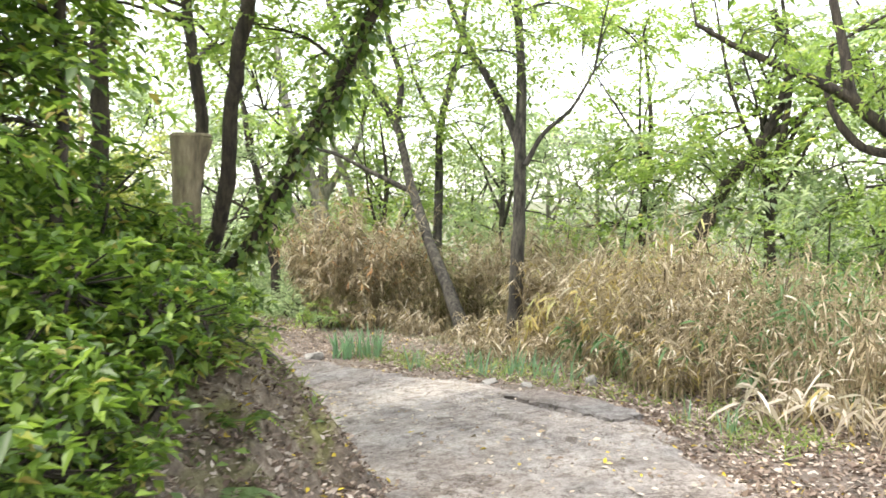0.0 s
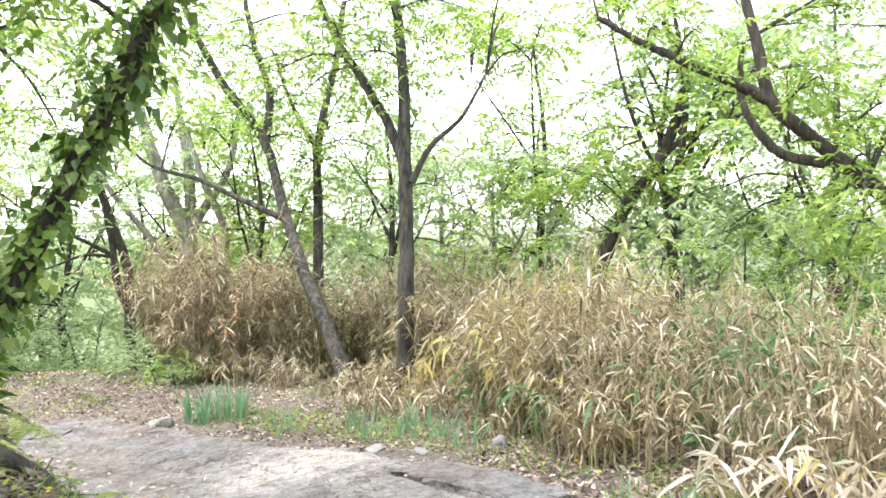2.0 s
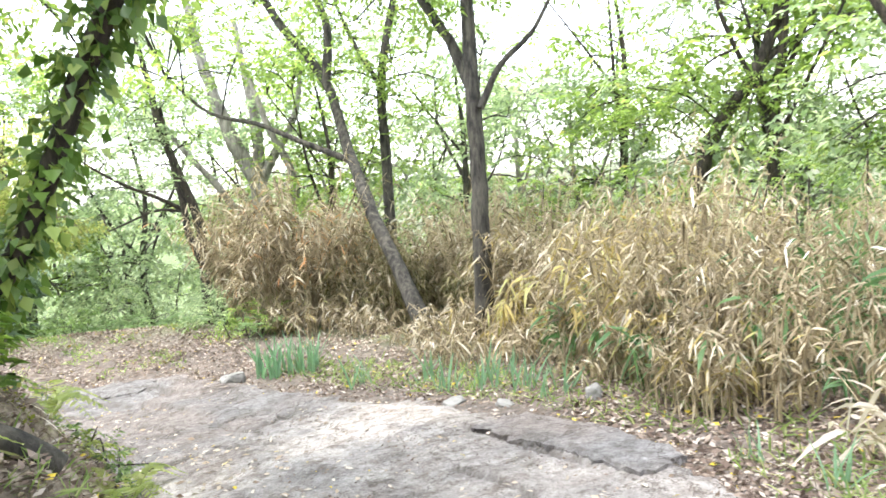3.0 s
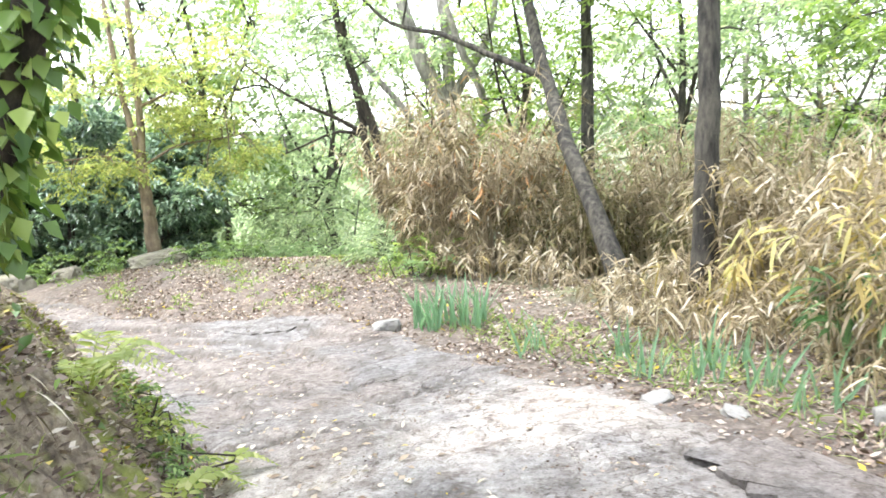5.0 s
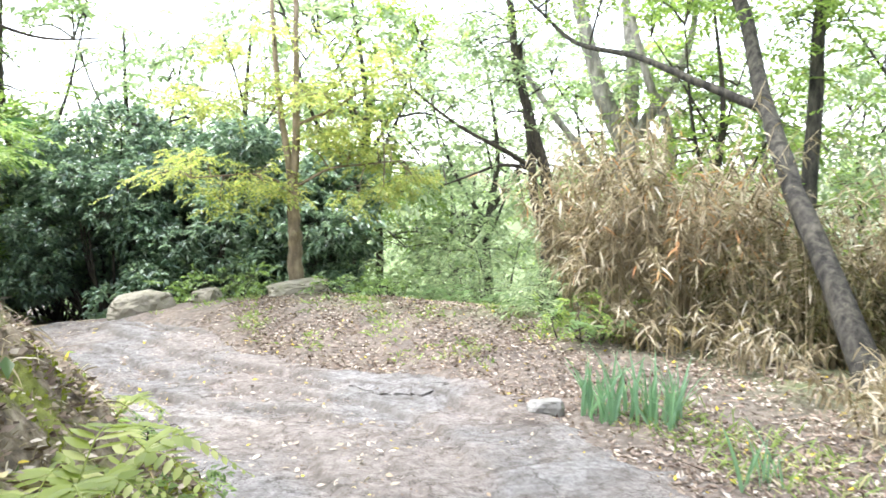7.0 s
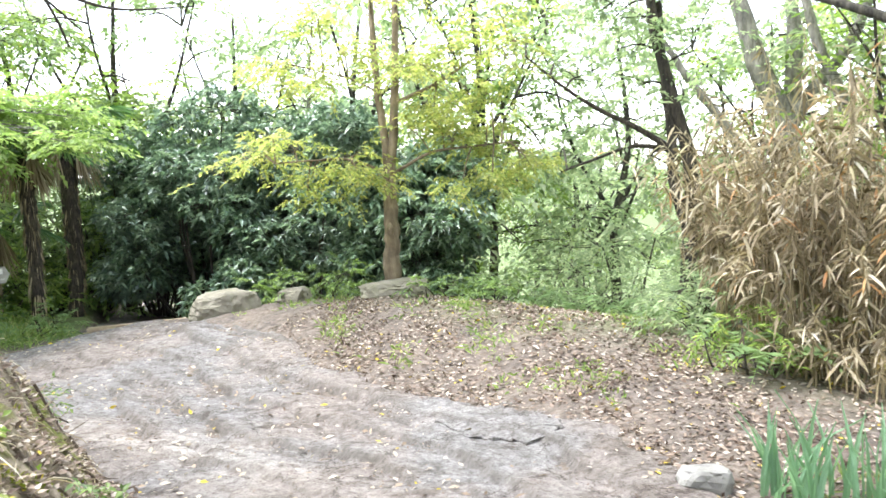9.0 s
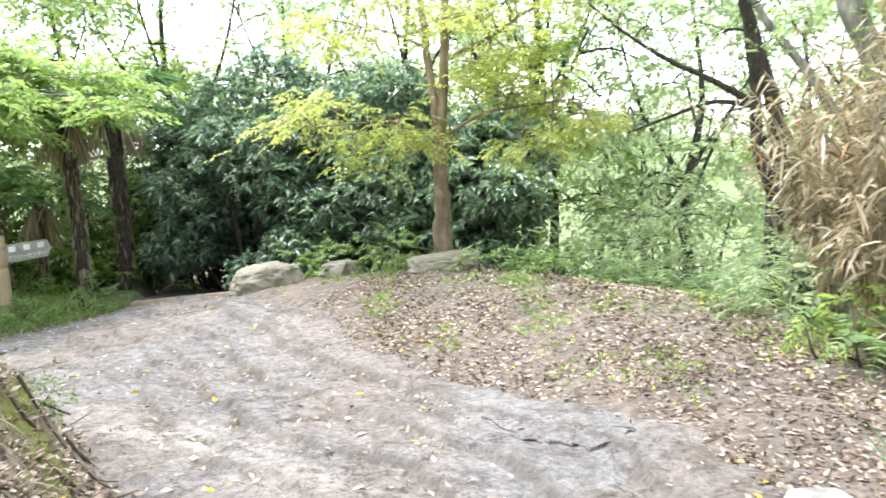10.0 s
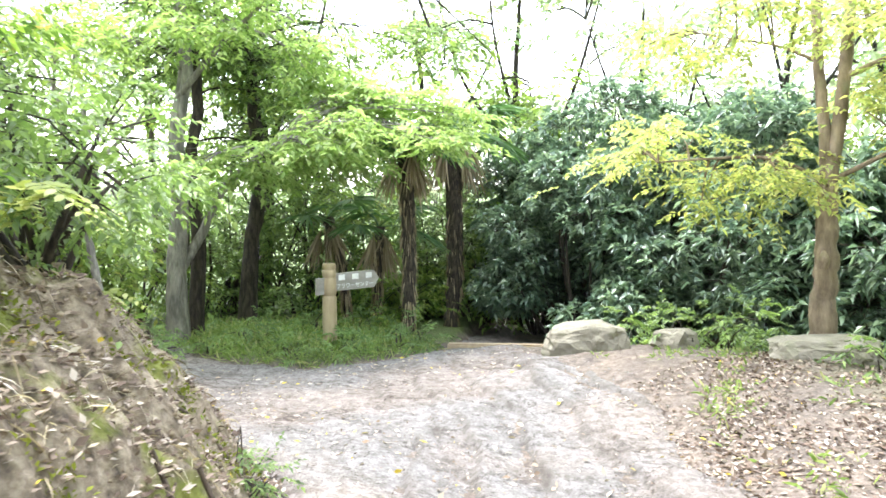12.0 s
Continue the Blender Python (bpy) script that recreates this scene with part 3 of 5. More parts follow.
# ---- trees ----
def limb(name, pts, r0, r1, mat, parent, sides=9, steps=18, flare=0.0):
    line = smooth_line(pts, steps)
    line[1:-1] += rng.normal(size=(steps - 2, 3)) * r1 * 0.13
    radii = list(np.linspace(r0, r1, 8))
    if flare:
        radii[0] *= 1 + flare
    v, q = tube(line, radii, sides, 0.05)
    return mesh_from(name, v, q, mat, parent, smooth=True), line


def tree(name, label, trunk, limbs, clusters, bark, leaf, leaf_size=0.092, twig_r=0.012, category="tree", flare=0.25, group="", under=True, slim=0.5, flat=0.6):
    """trunk and limbs: (places, first radius, last radius); clusters: (centre, radius, leaves)."""
    pts = [tuple(p) for p in trunk[0]]
    if under:
        foot = pts[0]
        pts[0] = (foot[0], foot[1], min(foot[2], float(land(foot[0], foot[1]))) - 0.06)
    root = thing(name, pts[0], label, category, group)
    lines = [limb("trunk", pts, trunk[1], trunk[2], bark, root, 11, 26, flare)[1]]
    for pl, a, b in limbs:
        lines.append(limb("limb", pl, a, b, bark, root)[1])
    allp = np.concatenate([ln[len(ln) // 3:] for ln in lines])
    twigs, cs, ds = [], [], []
    for centre, radius, n in clusters:
        centre = np.array(centre, float)
        near = allp[np.argmin(np.linalg.norm(allp - centre, axis=1) + 0.3 * np.clip(allp[:, 2] - centre[2], 0, None))]
        mid = (near + centre) / 2 + np.array([0, 0, 0.12]) * np.linalg.norm(near - centre)
        main = smooth_line([near, mid, centre], 7)
        twigs.append(tube(main, [twig_r * 1.6, twig_r * 0.7], 5))
        k = max(4, n // 45)
        tips, _ = blob(centre, radius * 1.1, k, flat, 0.3)
        per = n // k
        for tip in tips:
            start = main[rng.integers(2, 7)]
            twigs.append(tube(smooth_line([start, (start + tip) / 2 + [0, 0, 0.06], tip], 4), [twig_r * 0.6, twig_r * 0.2], 3))
            out = unit(tip - start + 1e-6)
            m = max(2, per // 9)
            starts = tip + rng.normal(size=(m, 3)) * radius * np.array([0.32, 0.32, 0.14]) - out * (rng.random((m, 1)) * radius * 0.35)
            c, dd = sprays(starts, rng.normal(size=(m, 3)) * np.array([1, 1, 0.22]) + out * 0.7, 9, leaf_size * 3.6)
            cs.append(c)
            ds.append(dd)
    if twigs:
        v, q = join(twigs)
        mesh_from("twig_growth", v, q, bark, root)["kind"] = "stuff"
        c, d = np.concatenate(cs), np.concatenate(ds)
        size = leaf_size * (0.65 + 0.7 * rng.random(len(c)))
        leaf_part("crown", c, d, size, size * slim, leaf, root, "", 0.2, False, 2.2)
    return root


def spread(centres, radius, n, jitter=0.5, extra=1):
    """Leaf clusters strewn round given places."""
    out = []
    for c in centres:
        for _ in range(extra):
            out.append((np.array(c) + rng.normal(size=3) * jitter * np.array([1, 1, 0.6]), radius * (0.75 + 0.5 * rng.random()), n))
    return out


TA = [(0.4, 12.02, -0.77), (0.17, 12.58, -0.23), (-0.17, 13.37, 0.54), (-0.61, 14.71, 1.69), (-0.97, 15.54, 3.01), (-1.77, 16.21, 4.2), (-2.36, 16.85, 5.35), (-2.75, 17.37, 6.47)]
tree("leaning_tree", "slender grey-brown tree leaning over the dry bamboo", (TA, 0.112, 0.058),
     [([(-0.97, 15.54, 3.01), (-0.86, 15.6, 3.9), (-1.11, 15.79, 4.74), (-1.31, 15.98, 5.9)], 0.085, 0.04),
      ([(-0.66, 14.71, 1.64), (-1.44, 14.91, 2.02), (-2.12, 15.19, 2.36), (-2.93, 15.49, 2.62), (-3.73, 15.81, 3.33)], 0.055, 0.02)],
     spread([(-2.8, 16.2, 5.0), (-1.9, 16.4, 5.6), (-0.8, 15.8, 5.8), (-3.6, 15.8, 3.6), (-3.0, 16.9, 6.2), (-3.9, 15.6, 4.6), (-2.6, 15.4, 3.2), (-1.6, 16.0, 4.4)], 0.8, 400, 0.7, 2) + in_box((-4.2, 14.6, 2.9), (0.4, 17.0, 5.8), 0.8, 340, 9), BARK, GREEN)

TB = [(1.06, 11.0, -0.6), (1.09, 11.0, 0.39), (1.13, 11.1, 1.53), (1.15, 11.2, 2.35), (1.17, 11.35, 3.27), (1.15, 11.62, 4.3), (1.1, 11.7, 5.6)]
tree("forked_tree", "upright grey-brown forked tree rising out of dry bamboo", (TB, 0.115, 0.05),
     [([(1.15, 11.18, 2.2), (0.94, 11.44, 2.84), (0.67, 11.7, 3.39), (0.35, 11.98, 4.0), (0.0, 12.25, 4.9)], 0.07, 0.04),
      ([(1.21, 11.05, 2.0), (1.47, 11.06, 2.46), (1.85, 11.15, 2.79), (2.24, 11.25, 3.4)], 0.045, 0.015)],
     spread([(1.0, 11.7, 4.6), (0.3, 12.2, 4.5), (1.7, 11.6, 4.8), (2.3, 11.4, 3.7), (0.1, 12.3, 5.2), (1.2, 11.5, 5.6), (2.7, 11.5, 4.3), (0.7, 11.7, 4.0)], 0.65, 340, 0.6, 2) + in_box((-0.6, 11.2, 2.9), (1.7, 12.6, 5.2), 0.6, 300, 5), BARK, GREEN)

TD = [(-3.82, 16.96, -1.72), (-3.84, 17.03, -1.0), (-3.85, 17.13, -0.11), (-3.87, 17.22, 0.7), (-4.11, 17.21, 1.61), (-4.46, 17.39, 2.63), (-4.65, 17.63, 3.58), (-4.88, 17.86, 4.57)]
tree("twin_stem_tree", "dark twin-stemmed tree behind the mound", (TD, 0.12, 0.05),
     [([(-3.85, 17.13, -0.11), (-4.06, 17.1, 0.53), (-4.11, 17.15, 1.07), (-4.3, 17.37, 1.89), (-4.46, 17.54, 3.01)], 0.085, 0.04),
      ([(-4.08, 17.15, 0.98), (-4.5, 16.98, 1.27), (-4.96, 16.79, 1.53), (-5.38, 16.63, 1.82), (-5.9, 16.4, 2.3)], 0.045, 0.015),
      ([(-4.08, 17.15, 0.98), (-4.53, 16.94, 1.05), (-5.02, 16.69, 0.88), (-5.42, 16.48, 0.72)], 0.035, 0.012)],
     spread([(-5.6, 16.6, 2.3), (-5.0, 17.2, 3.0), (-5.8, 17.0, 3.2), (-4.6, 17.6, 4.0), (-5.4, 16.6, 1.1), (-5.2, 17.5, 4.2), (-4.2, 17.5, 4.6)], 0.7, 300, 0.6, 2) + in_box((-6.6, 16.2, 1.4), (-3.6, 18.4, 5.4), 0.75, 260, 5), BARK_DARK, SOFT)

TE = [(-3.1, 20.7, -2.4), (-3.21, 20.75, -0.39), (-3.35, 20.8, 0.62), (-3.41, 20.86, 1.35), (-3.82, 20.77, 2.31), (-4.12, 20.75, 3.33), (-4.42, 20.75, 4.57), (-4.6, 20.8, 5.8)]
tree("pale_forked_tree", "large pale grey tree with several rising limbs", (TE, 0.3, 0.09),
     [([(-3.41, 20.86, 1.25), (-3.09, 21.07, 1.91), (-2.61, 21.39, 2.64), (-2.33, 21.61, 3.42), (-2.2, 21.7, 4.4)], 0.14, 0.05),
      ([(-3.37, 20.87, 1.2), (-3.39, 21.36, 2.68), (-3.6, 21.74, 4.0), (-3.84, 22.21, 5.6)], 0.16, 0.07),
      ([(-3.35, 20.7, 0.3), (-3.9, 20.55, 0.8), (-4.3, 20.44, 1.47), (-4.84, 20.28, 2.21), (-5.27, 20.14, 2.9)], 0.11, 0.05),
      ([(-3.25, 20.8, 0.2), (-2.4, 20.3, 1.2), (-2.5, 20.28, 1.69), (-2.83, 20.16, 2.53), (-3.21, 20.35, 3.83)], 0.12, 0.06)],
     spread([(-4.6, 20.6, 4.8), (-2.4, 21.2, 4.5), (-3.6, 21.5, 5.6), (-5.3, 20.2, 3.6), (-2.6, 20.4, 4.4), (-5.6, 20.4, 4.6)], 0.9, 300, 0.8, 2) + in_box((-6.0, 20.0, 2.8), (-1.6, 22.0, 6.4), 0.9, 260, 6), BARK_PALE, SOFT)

TJ = [(-0.13, 16.0, -2.0), (-0.13, 16.06, 0.2), (-0.09, 16.17, 1.68), (-0.05, 16.27, 3.05), (0.31, 16.35, 4.5), (0.54, 16.41, 5.8)]
tree("slim_tree", "slim dark tree in the wood behind the bamboo", (TJ, 0.13, 0.05), [([(-0.05, 16.27, 2.9), (-0.5, 16.5, 3.8), (-0.9, 16.8, 5.0)], 0.05, 0.02)],
     spread([(-0.2, 16.5, 4.4), (0.5, 16.4, 5.6), (-0.8, 16.8, 5.2), (0.4, 16.2, 3.2), (-0.8, 16.3, 2.6)], 0.7, 340, 0.7, 2) + in_box((-1.6, 15.8, 1.8), (1.6, 17.2, 5.6), 0.7, 300, 5), BARK, GREEN)

TF = [(5.2, 16.4, -2.0), (5.53, 16.56, 0.11), (6.2, 16.62, 1.65), (6.95, 16.63, 2.62), (7.4, 16.65, 3.5), (7.64, 16.71, 4.5), (7.24, 16.8, 5.6)]
tree("crooked_tree", "dark crooked tree bending above the thicket", (TF, 0.2, 0.08), [([(6.95, 16.63, 2.62), (7.43, 16.62, 3.04), (8.0, 16.58, 3.3), (8.9, 16.4, 3.6)], 0.08, 0.03)],
     spread([(7.4, 16.7, 5.0), (8.4, 16.4, 4.0), (6.2, 16.6, 4.4), (5.6, 16.4, 2.6), (7.2, 16.2, 2.6), (4.6, 16.4, 2.0)], 0.8, 340, 0.7, 2) + in_box((5.4, 15.8, 1.6), (9.4, 17.2, 5.0), 0.8, 300, 5), BARK_DARK, GREEN)

TG = [(8.0, 8.98, -0.57), (7.34, 9.22, 0.67), (6.84, 9.37, 1.31), (6.08, 9.57, 2.02), (5.64, 9.68, 2.45), (5.26, 9.79, 2.84), (5.2, 9.85, 3.35), (5.0, 9.92, 4.3)]
tree("spreading_tree", "dark spreading tree reaching over the bamboo thicket", (TG, 0.14, 0.055),
     [([(5.26, 9.78, 2.82), (4.81, 9.88, 3.06), (4.35, 9.98, 3.29), (3.96, 10.06, 3.48), (3.38, 10.19, 3.84)], 0.075, 0.03),
      ([(6.08, 9.57, 2.02), (5.5, 9.9, 2.2), (5.2, 10.2, 2.8), (5.3, 10.4, 3.6)], 0.07, 0.03)],
     spread([(5.2, 9.9, 4.2), (4.2, 10.1, 4.0), (3.4, 10.3, 4.1), (6.2, 9.6, 3.4), (6.4, 9.0, 1.9), (5.6, 8.8, 1.5), (6.0, 9.6, 1.2), (7.0, 9.4, 2.6), (5.4, 10.4, 3.4)], 0.62, 300, 0.5, 2) + in_box((4.6, 9.0, 1.4), (8.2, 10.8, 4.4), 0.62, 280, 7), BARK_DARK, GREEN)

# ---- the stems on the bank ----
IV = [(-2.25, 6.55, 0.4), (-1.98, 6.45, 0.78), (-1.66, 6.35, 1.13), (-1.41, 6.28, 1.52), (-1.22, 6.22, 1.87), (-1.0, 6.14, 2.2), (-0.81, 6.08, 2.5), (-0.6, 6.0, 2.9), (-0.3, 5.8, 3.6), (0.0, 5.6, 4.5)]
ivy_tree = tree("ivy_clad_tree", "dark leaning trunk wrapped in green ivy on the bank", (IV, 0.062, 0.045), [],
                spread([(-0.4, 6.0, 3.7), (0.1, 5.7, 4.6), (-0.9, 6.3, 3.5), (-1.4, 6.2, 3.2), (-1.8, 6.6, 2.9), (-0.7, 6.6, 3.9)], 0.55, 260, 0.35, 2), BARK_DARK, GREEN, 0.085)
line = smooth_line(IV, 60)
k = rng.integers(4, 56, 1400)
out = unit(rng.normal(size=(1400, 3)))
leaf_part("ivy", line[k] + out * (0.05 + 0.16 * rng.random((1400, 1)) ** 2.2), unit(out + [0, 0, -0.5]), 0.05 + 0.045 * rng.random(1400), 0.05 + 0.04 * rng.random(1400), IVY, ivy_tree, "green ivy leaves")
tree("dark_stem_tree", "dark upright stem standing on the bank", ([(-2.2, 6.45, 0.5), (-1.98, 6.47, 1.18), (-1.81, 6.33, 1.69), (-1.76, 6.27, 2.22), (-1.64, 6.1, 2.71), (-1.54, 6.02, 3.03), (-1.45, 5.94, 3.37), (-1.3, 5.7, 4.4)], 0.07, 0.055), [],
     spread([(-1.5, 5.8, 4.2), (-2.2, 6.2, 4.0), (-1.2, 5.4, 4.4)], 0.6, 300, 0.5, 2), BARK_DARK, GREEN, 0.085)
tree("thin_stem_tree", "thin crooked dark stem on the bank", ([(-2.05, 6.2, 0.6), (-2.15, 6.41, 1.41), (-2.12, 6.55, 1.88), (-2.09, 6.57, 2.11), (-2.16, 6.61, 2.67), (-2.26, 6.75, 3.21), (-2.4, 6.8, 4.1)], 0.065, 0.045), [([(-2.16, 6.61, 2.67), (-2.3, 7.4, 3.0), (-2.5, 8.4, 3.2), (-2.9, 9.2, 3.3)], 0.03, 0.01)],
     spread([(-2.4, 6.6, 3.9), (-2.9, 6.6, 3.3), (-2.2, 6.3, 4.2), (-3.0, 6.2, 2.8), (-2.4, 8.3, 3.2), (-2.8, 8.9, 3.05), (-3.3, 9.2, 3.4), (-2.0, 7.8, 3.4)], 0.6, 300, 0.5, 2), BARK_DARK, GREEN, 0.085)
tree("shaded_tree", "dark trunk deep in the shrubs", ([(-2.64, 5.7, 0.6), (-2.64, 5.75, 1.4), (-2.62, 5.78, 2.17), (-2.64, 5.84, 3.0), (-2.66, 5.9, 4.4)], 0.075, 0.06), [],
     spread([(-2.9, 5.8, 3.9), (-2.4, 5.9, 4.3), (-3.2, 5.4, 3.2), (-3.0, 6.0, 3.0)], 0.7, 340, 0.6, 2), BARK_DARK, GREEN, 0.08)
tree("bank_edge_tree", "dark trunk hidden in evergreen leaves", ([(-2.3, 4.3, 0.6), (-2.2, 4.35, 2.02), (-2.2, 4.4, 2.62), (-2.2, 4.42, 3.6)], 0.045, 0.03), [],
     spread([(-2.2, 3.9, 2.4), (-2.5, 4.3, 2.9), (-2.1, 4.4, 3.2), (-2.6, 3.6, 3.2), (-2.0, 3.6, 2.9), (-2.3, 3.4, 2.0)], 0.42, 420, 0.2, 2), BARK_DARK, SHRUB, 0.09)

# ---- yellow-green tree on the mound ----
YT = [(-7.09, 14.82, -0.94), (-7.14, 14.91, -0.22), (-7.22, 15.0, 0.71), (-7.22, 15.12, 1.43), (-7.33, 15.31, 2.23), (-7.36, 15.39, 2.88), (-7.5, 15.6, 4.2)]
yellow_tree = tree("young_tree", "young tree with smooth tan trunk and yellow-green leaves behind a boulder", (YT[:3], 0.125, 0.085),
     [(YT[2:], 0.068, 0.035),
      ([(-7.21, 14.99, 0.62), (-7.32, 15.02, 1.28), (-7.44, 15.05, 1.93), (-7.54, 15.1, 2.65), (-7.7, 15.25, 3.8)], 0.06, 0.03),
      ([(-7.18, 15.04, 0.75), (-6.65, 15.22, 1.02), (-6.19, 15.31, 1.07), (-5.65, 15.47, 1.12)], 0.025, 0.008),
      ([(-7.27, 14.98, 0.75), (-7.43, 14.51, 0.93), (-7.67, 13.97, 0.93), (-7.9, 13.6, 0.9)], 0.022, 0.008),
      ([(-7.21, 15.19, 1.7), (-6.82, 15.5, 1.92), (-6.43, 15.83, 2.23), (-6.03, 16.15, 2.44)], 0.03, 0.012),
      ([(-7.4, 15.06, 1.82), (-7.71, 14.87, 2.01), (-8.18, 14.55, 2.16)], 0.02, 0.008)],
     spread([(-8.58, 13.97, 0.99), (-7.8, 13.92, 1.1), (-7.94, 14.22, 0.73), (-7.76, 14.67, 1.01), (-7.33, 14.39, 0.62), (-6.68, 15.28, 1.33), (-6.48, 15.76, 1.45), (-6.29, 15.2, 0.97), (-6.09, 15.67, 1.25), (-5.95, 16.0, 0.93), (-5.62, 15.84, 0.75), (-5.95, 15.3, 0.69), (-7.08, 15.46, 1.58), (-8.23, 13.75, 2.19), (-8.04, 14.41, 2.14), (-7.37, 14.31, 2.32), (-6.79, 15.34, 2.18), (-6.18, 15.43, 1.93), (-5.94, 15.98, 2.3), (-6.88, 14.55, 1.91), (-6.46, 15.13, 2.52), (-7.75, 14.14, 2.67), (-7.11, 14.65, 2.92), (-6.02, 15.71, 2.81)], 0.42, 230, 0.18, 2),
     BARK_TAN, YELLOW, 0.075, 0.008, flat=0.34)
v, q = tube(smooth_line([(-7.05, 14.78, -0.05), (-7.04, 14.76, 0.05), (-7.06, 14.78, 0.1)], 5), [0.035, 0.05, 0.02], 8)
mesh_from("knot", v, q, BARK_TAN, yellow_tree, "rounded knot on the trunk", True)

# ---- maple and stems by the sign ----
tree("maple_tree", "grey-trunked maple with layered fresh green leaves", ([(-13.31, 9.75, -1.26), (-13.38, 9.76, -0.51), (-13.45, 9.84, 0.67), (-13.54, 9.83, 1.54), (-13.54, 9.98, 2.25), (-13.63, 9.93, 2.96), (-13.76, 9.82, 4.4)], 0.15, 0.07),
     [([(-13.39, 9.81, -0.5), (-13.51, 10.1, -0.05), (-13.4, 10.46, 0.67), (-13.22, 10.68, 0.91), (-12.4, 10.93, 1.2)], 0.08, 0.03),
      ([(-13.5, 9.85, 1.9), (-13.0, 10.4, 2.6), (-12.6, 11.0, 3.2)], 0.05, 0.02)],
     spread([(-12.4, 10.5, 1.0), (-12.1, 11.0, 1.15), (-12.0, 11.8, 1.75), (-12.0, 12.4, 1.85), (-12.2, 12.0, 2.0), (-11.9, 12.7, 1.65), (-12.7, 12.9, 1.6), (-12.9, 13.2, 1.45), (-12.5, 11.4, 1.35), (-12.7, 12.3, 1.75), (-12.3, 10.0, 1.1), (-12.6, 11.0, 3.2), (-13.0, 10.2, 3.4), (-13.4, 9.4, 3.0), (-12.8, 11.6, 2.6), (-13.0, 9.0, 2.4), (-13.8, 10.4, 3.8)], 0.55, 440, 0.4, 2),
     BARK_PALE, MAPLE, 0.11, 0.01, flat=0.3)
tree("second_stem_tree", "dark stem close behind the maple", ([(-13.64, 10.01, -1.22), (-13.73, 10.09, 0.1), (-13.84, 10.01, 0.91), (-13.96, 10.16, 1.74), (-14.09, 10.13, 2.9), (-14.2, 10.1, 4.4)], 0.11, 0.06), [],
     spread([(-14.1, 10.1, 3.8), (-14.4, 10.6, 2.9), (-14.2, 9.4, 2.6), (-14.6, 9.8, 3.4)], 0.7, 420, 0.6, 2) + in_box((-15.6, 8.0, 1.0), (-13.6, 11.6, 4.6), 0.75, 400, 9), BARK_DARK, DEEP, 0.1)
tree("shaded_stem_tree", "dark trunk in deep shade behind the signpost", ([(-14.43, 10.9, -1.5), (-14.51, 10.99, -0.24), (-14.53, 11.14, 0.67), (-14.66, 11.1, 1.84), (-14.8, 11.06, 3.19), (-14.9, 11, 4.5)], 0.14, 0.08), [],
     spread([(-14.8, 11.2, 3.4), (-15.2, 11.8, 2.6), (-14.9, 10.6, 2.4), (-15.2, 11.0, 4.2), (-14.5, 10.6, 3.3), (-14.4, 11.7, 2.8), (-14.9, 12.8, 2.9), (-15.3, 12.4, 3.4), (-15.4, 11.4, 1.4)], 0.8, 560, 0.7, 2), BARK_DARK, DEEP, 0.09)
tree("leaning_pole_tree", "bare pale leaning sapling trunk", ([(-10.6, 8.9, -0.9), (-10.9, 8.75, 0.0), (-11.1, 8.6, 0.8), (-11.3, 8.45, 1.7)], 0.045, 0.035), [], spread([(-11.3, 8.4, 2.2), (-11.0, 8.2, 2.4)], 0.5, 300, 0.3, 2), BARK_PALE, GREEN)

tree("overhanging_tree", "tree on the brow whose dark limb hangs over the path", ([(-8.2, 7.7, 0.2), (-8.3, 7.8, 1.8), (-8.5, 8.1, 3.2), (-8.7, 8.6, 4.6)], 0.13, 0.07),
     [([(-8.5, 8.2, 3.4), (-8.9, 9.8, 3.6), (-9.2, 11.2, 3.1), (-9.45, 11.8, 2.62), (-9.55, 12.0, 2.3)], 0.05, 0.012),
      ([(-9.35, 11.6, 2.8), (-9.7, 12.3, 2.5), (-10.1, 13.0, 2.2)], 0.015, 0.004),
      ([(-9.3, 11.5, 2.9), (-9.0, 12.2, 2.7), (-8.4, 12.9, 2.75)], 0.025, 0.008)],
     spread([(-8.8, 8.4, 4.4), (-9.2, 7.8, 3.6), (-7.8, 7.8, 3.8)], 0.5, 260, 0.3, 1), BARK_DARK, GREEN)


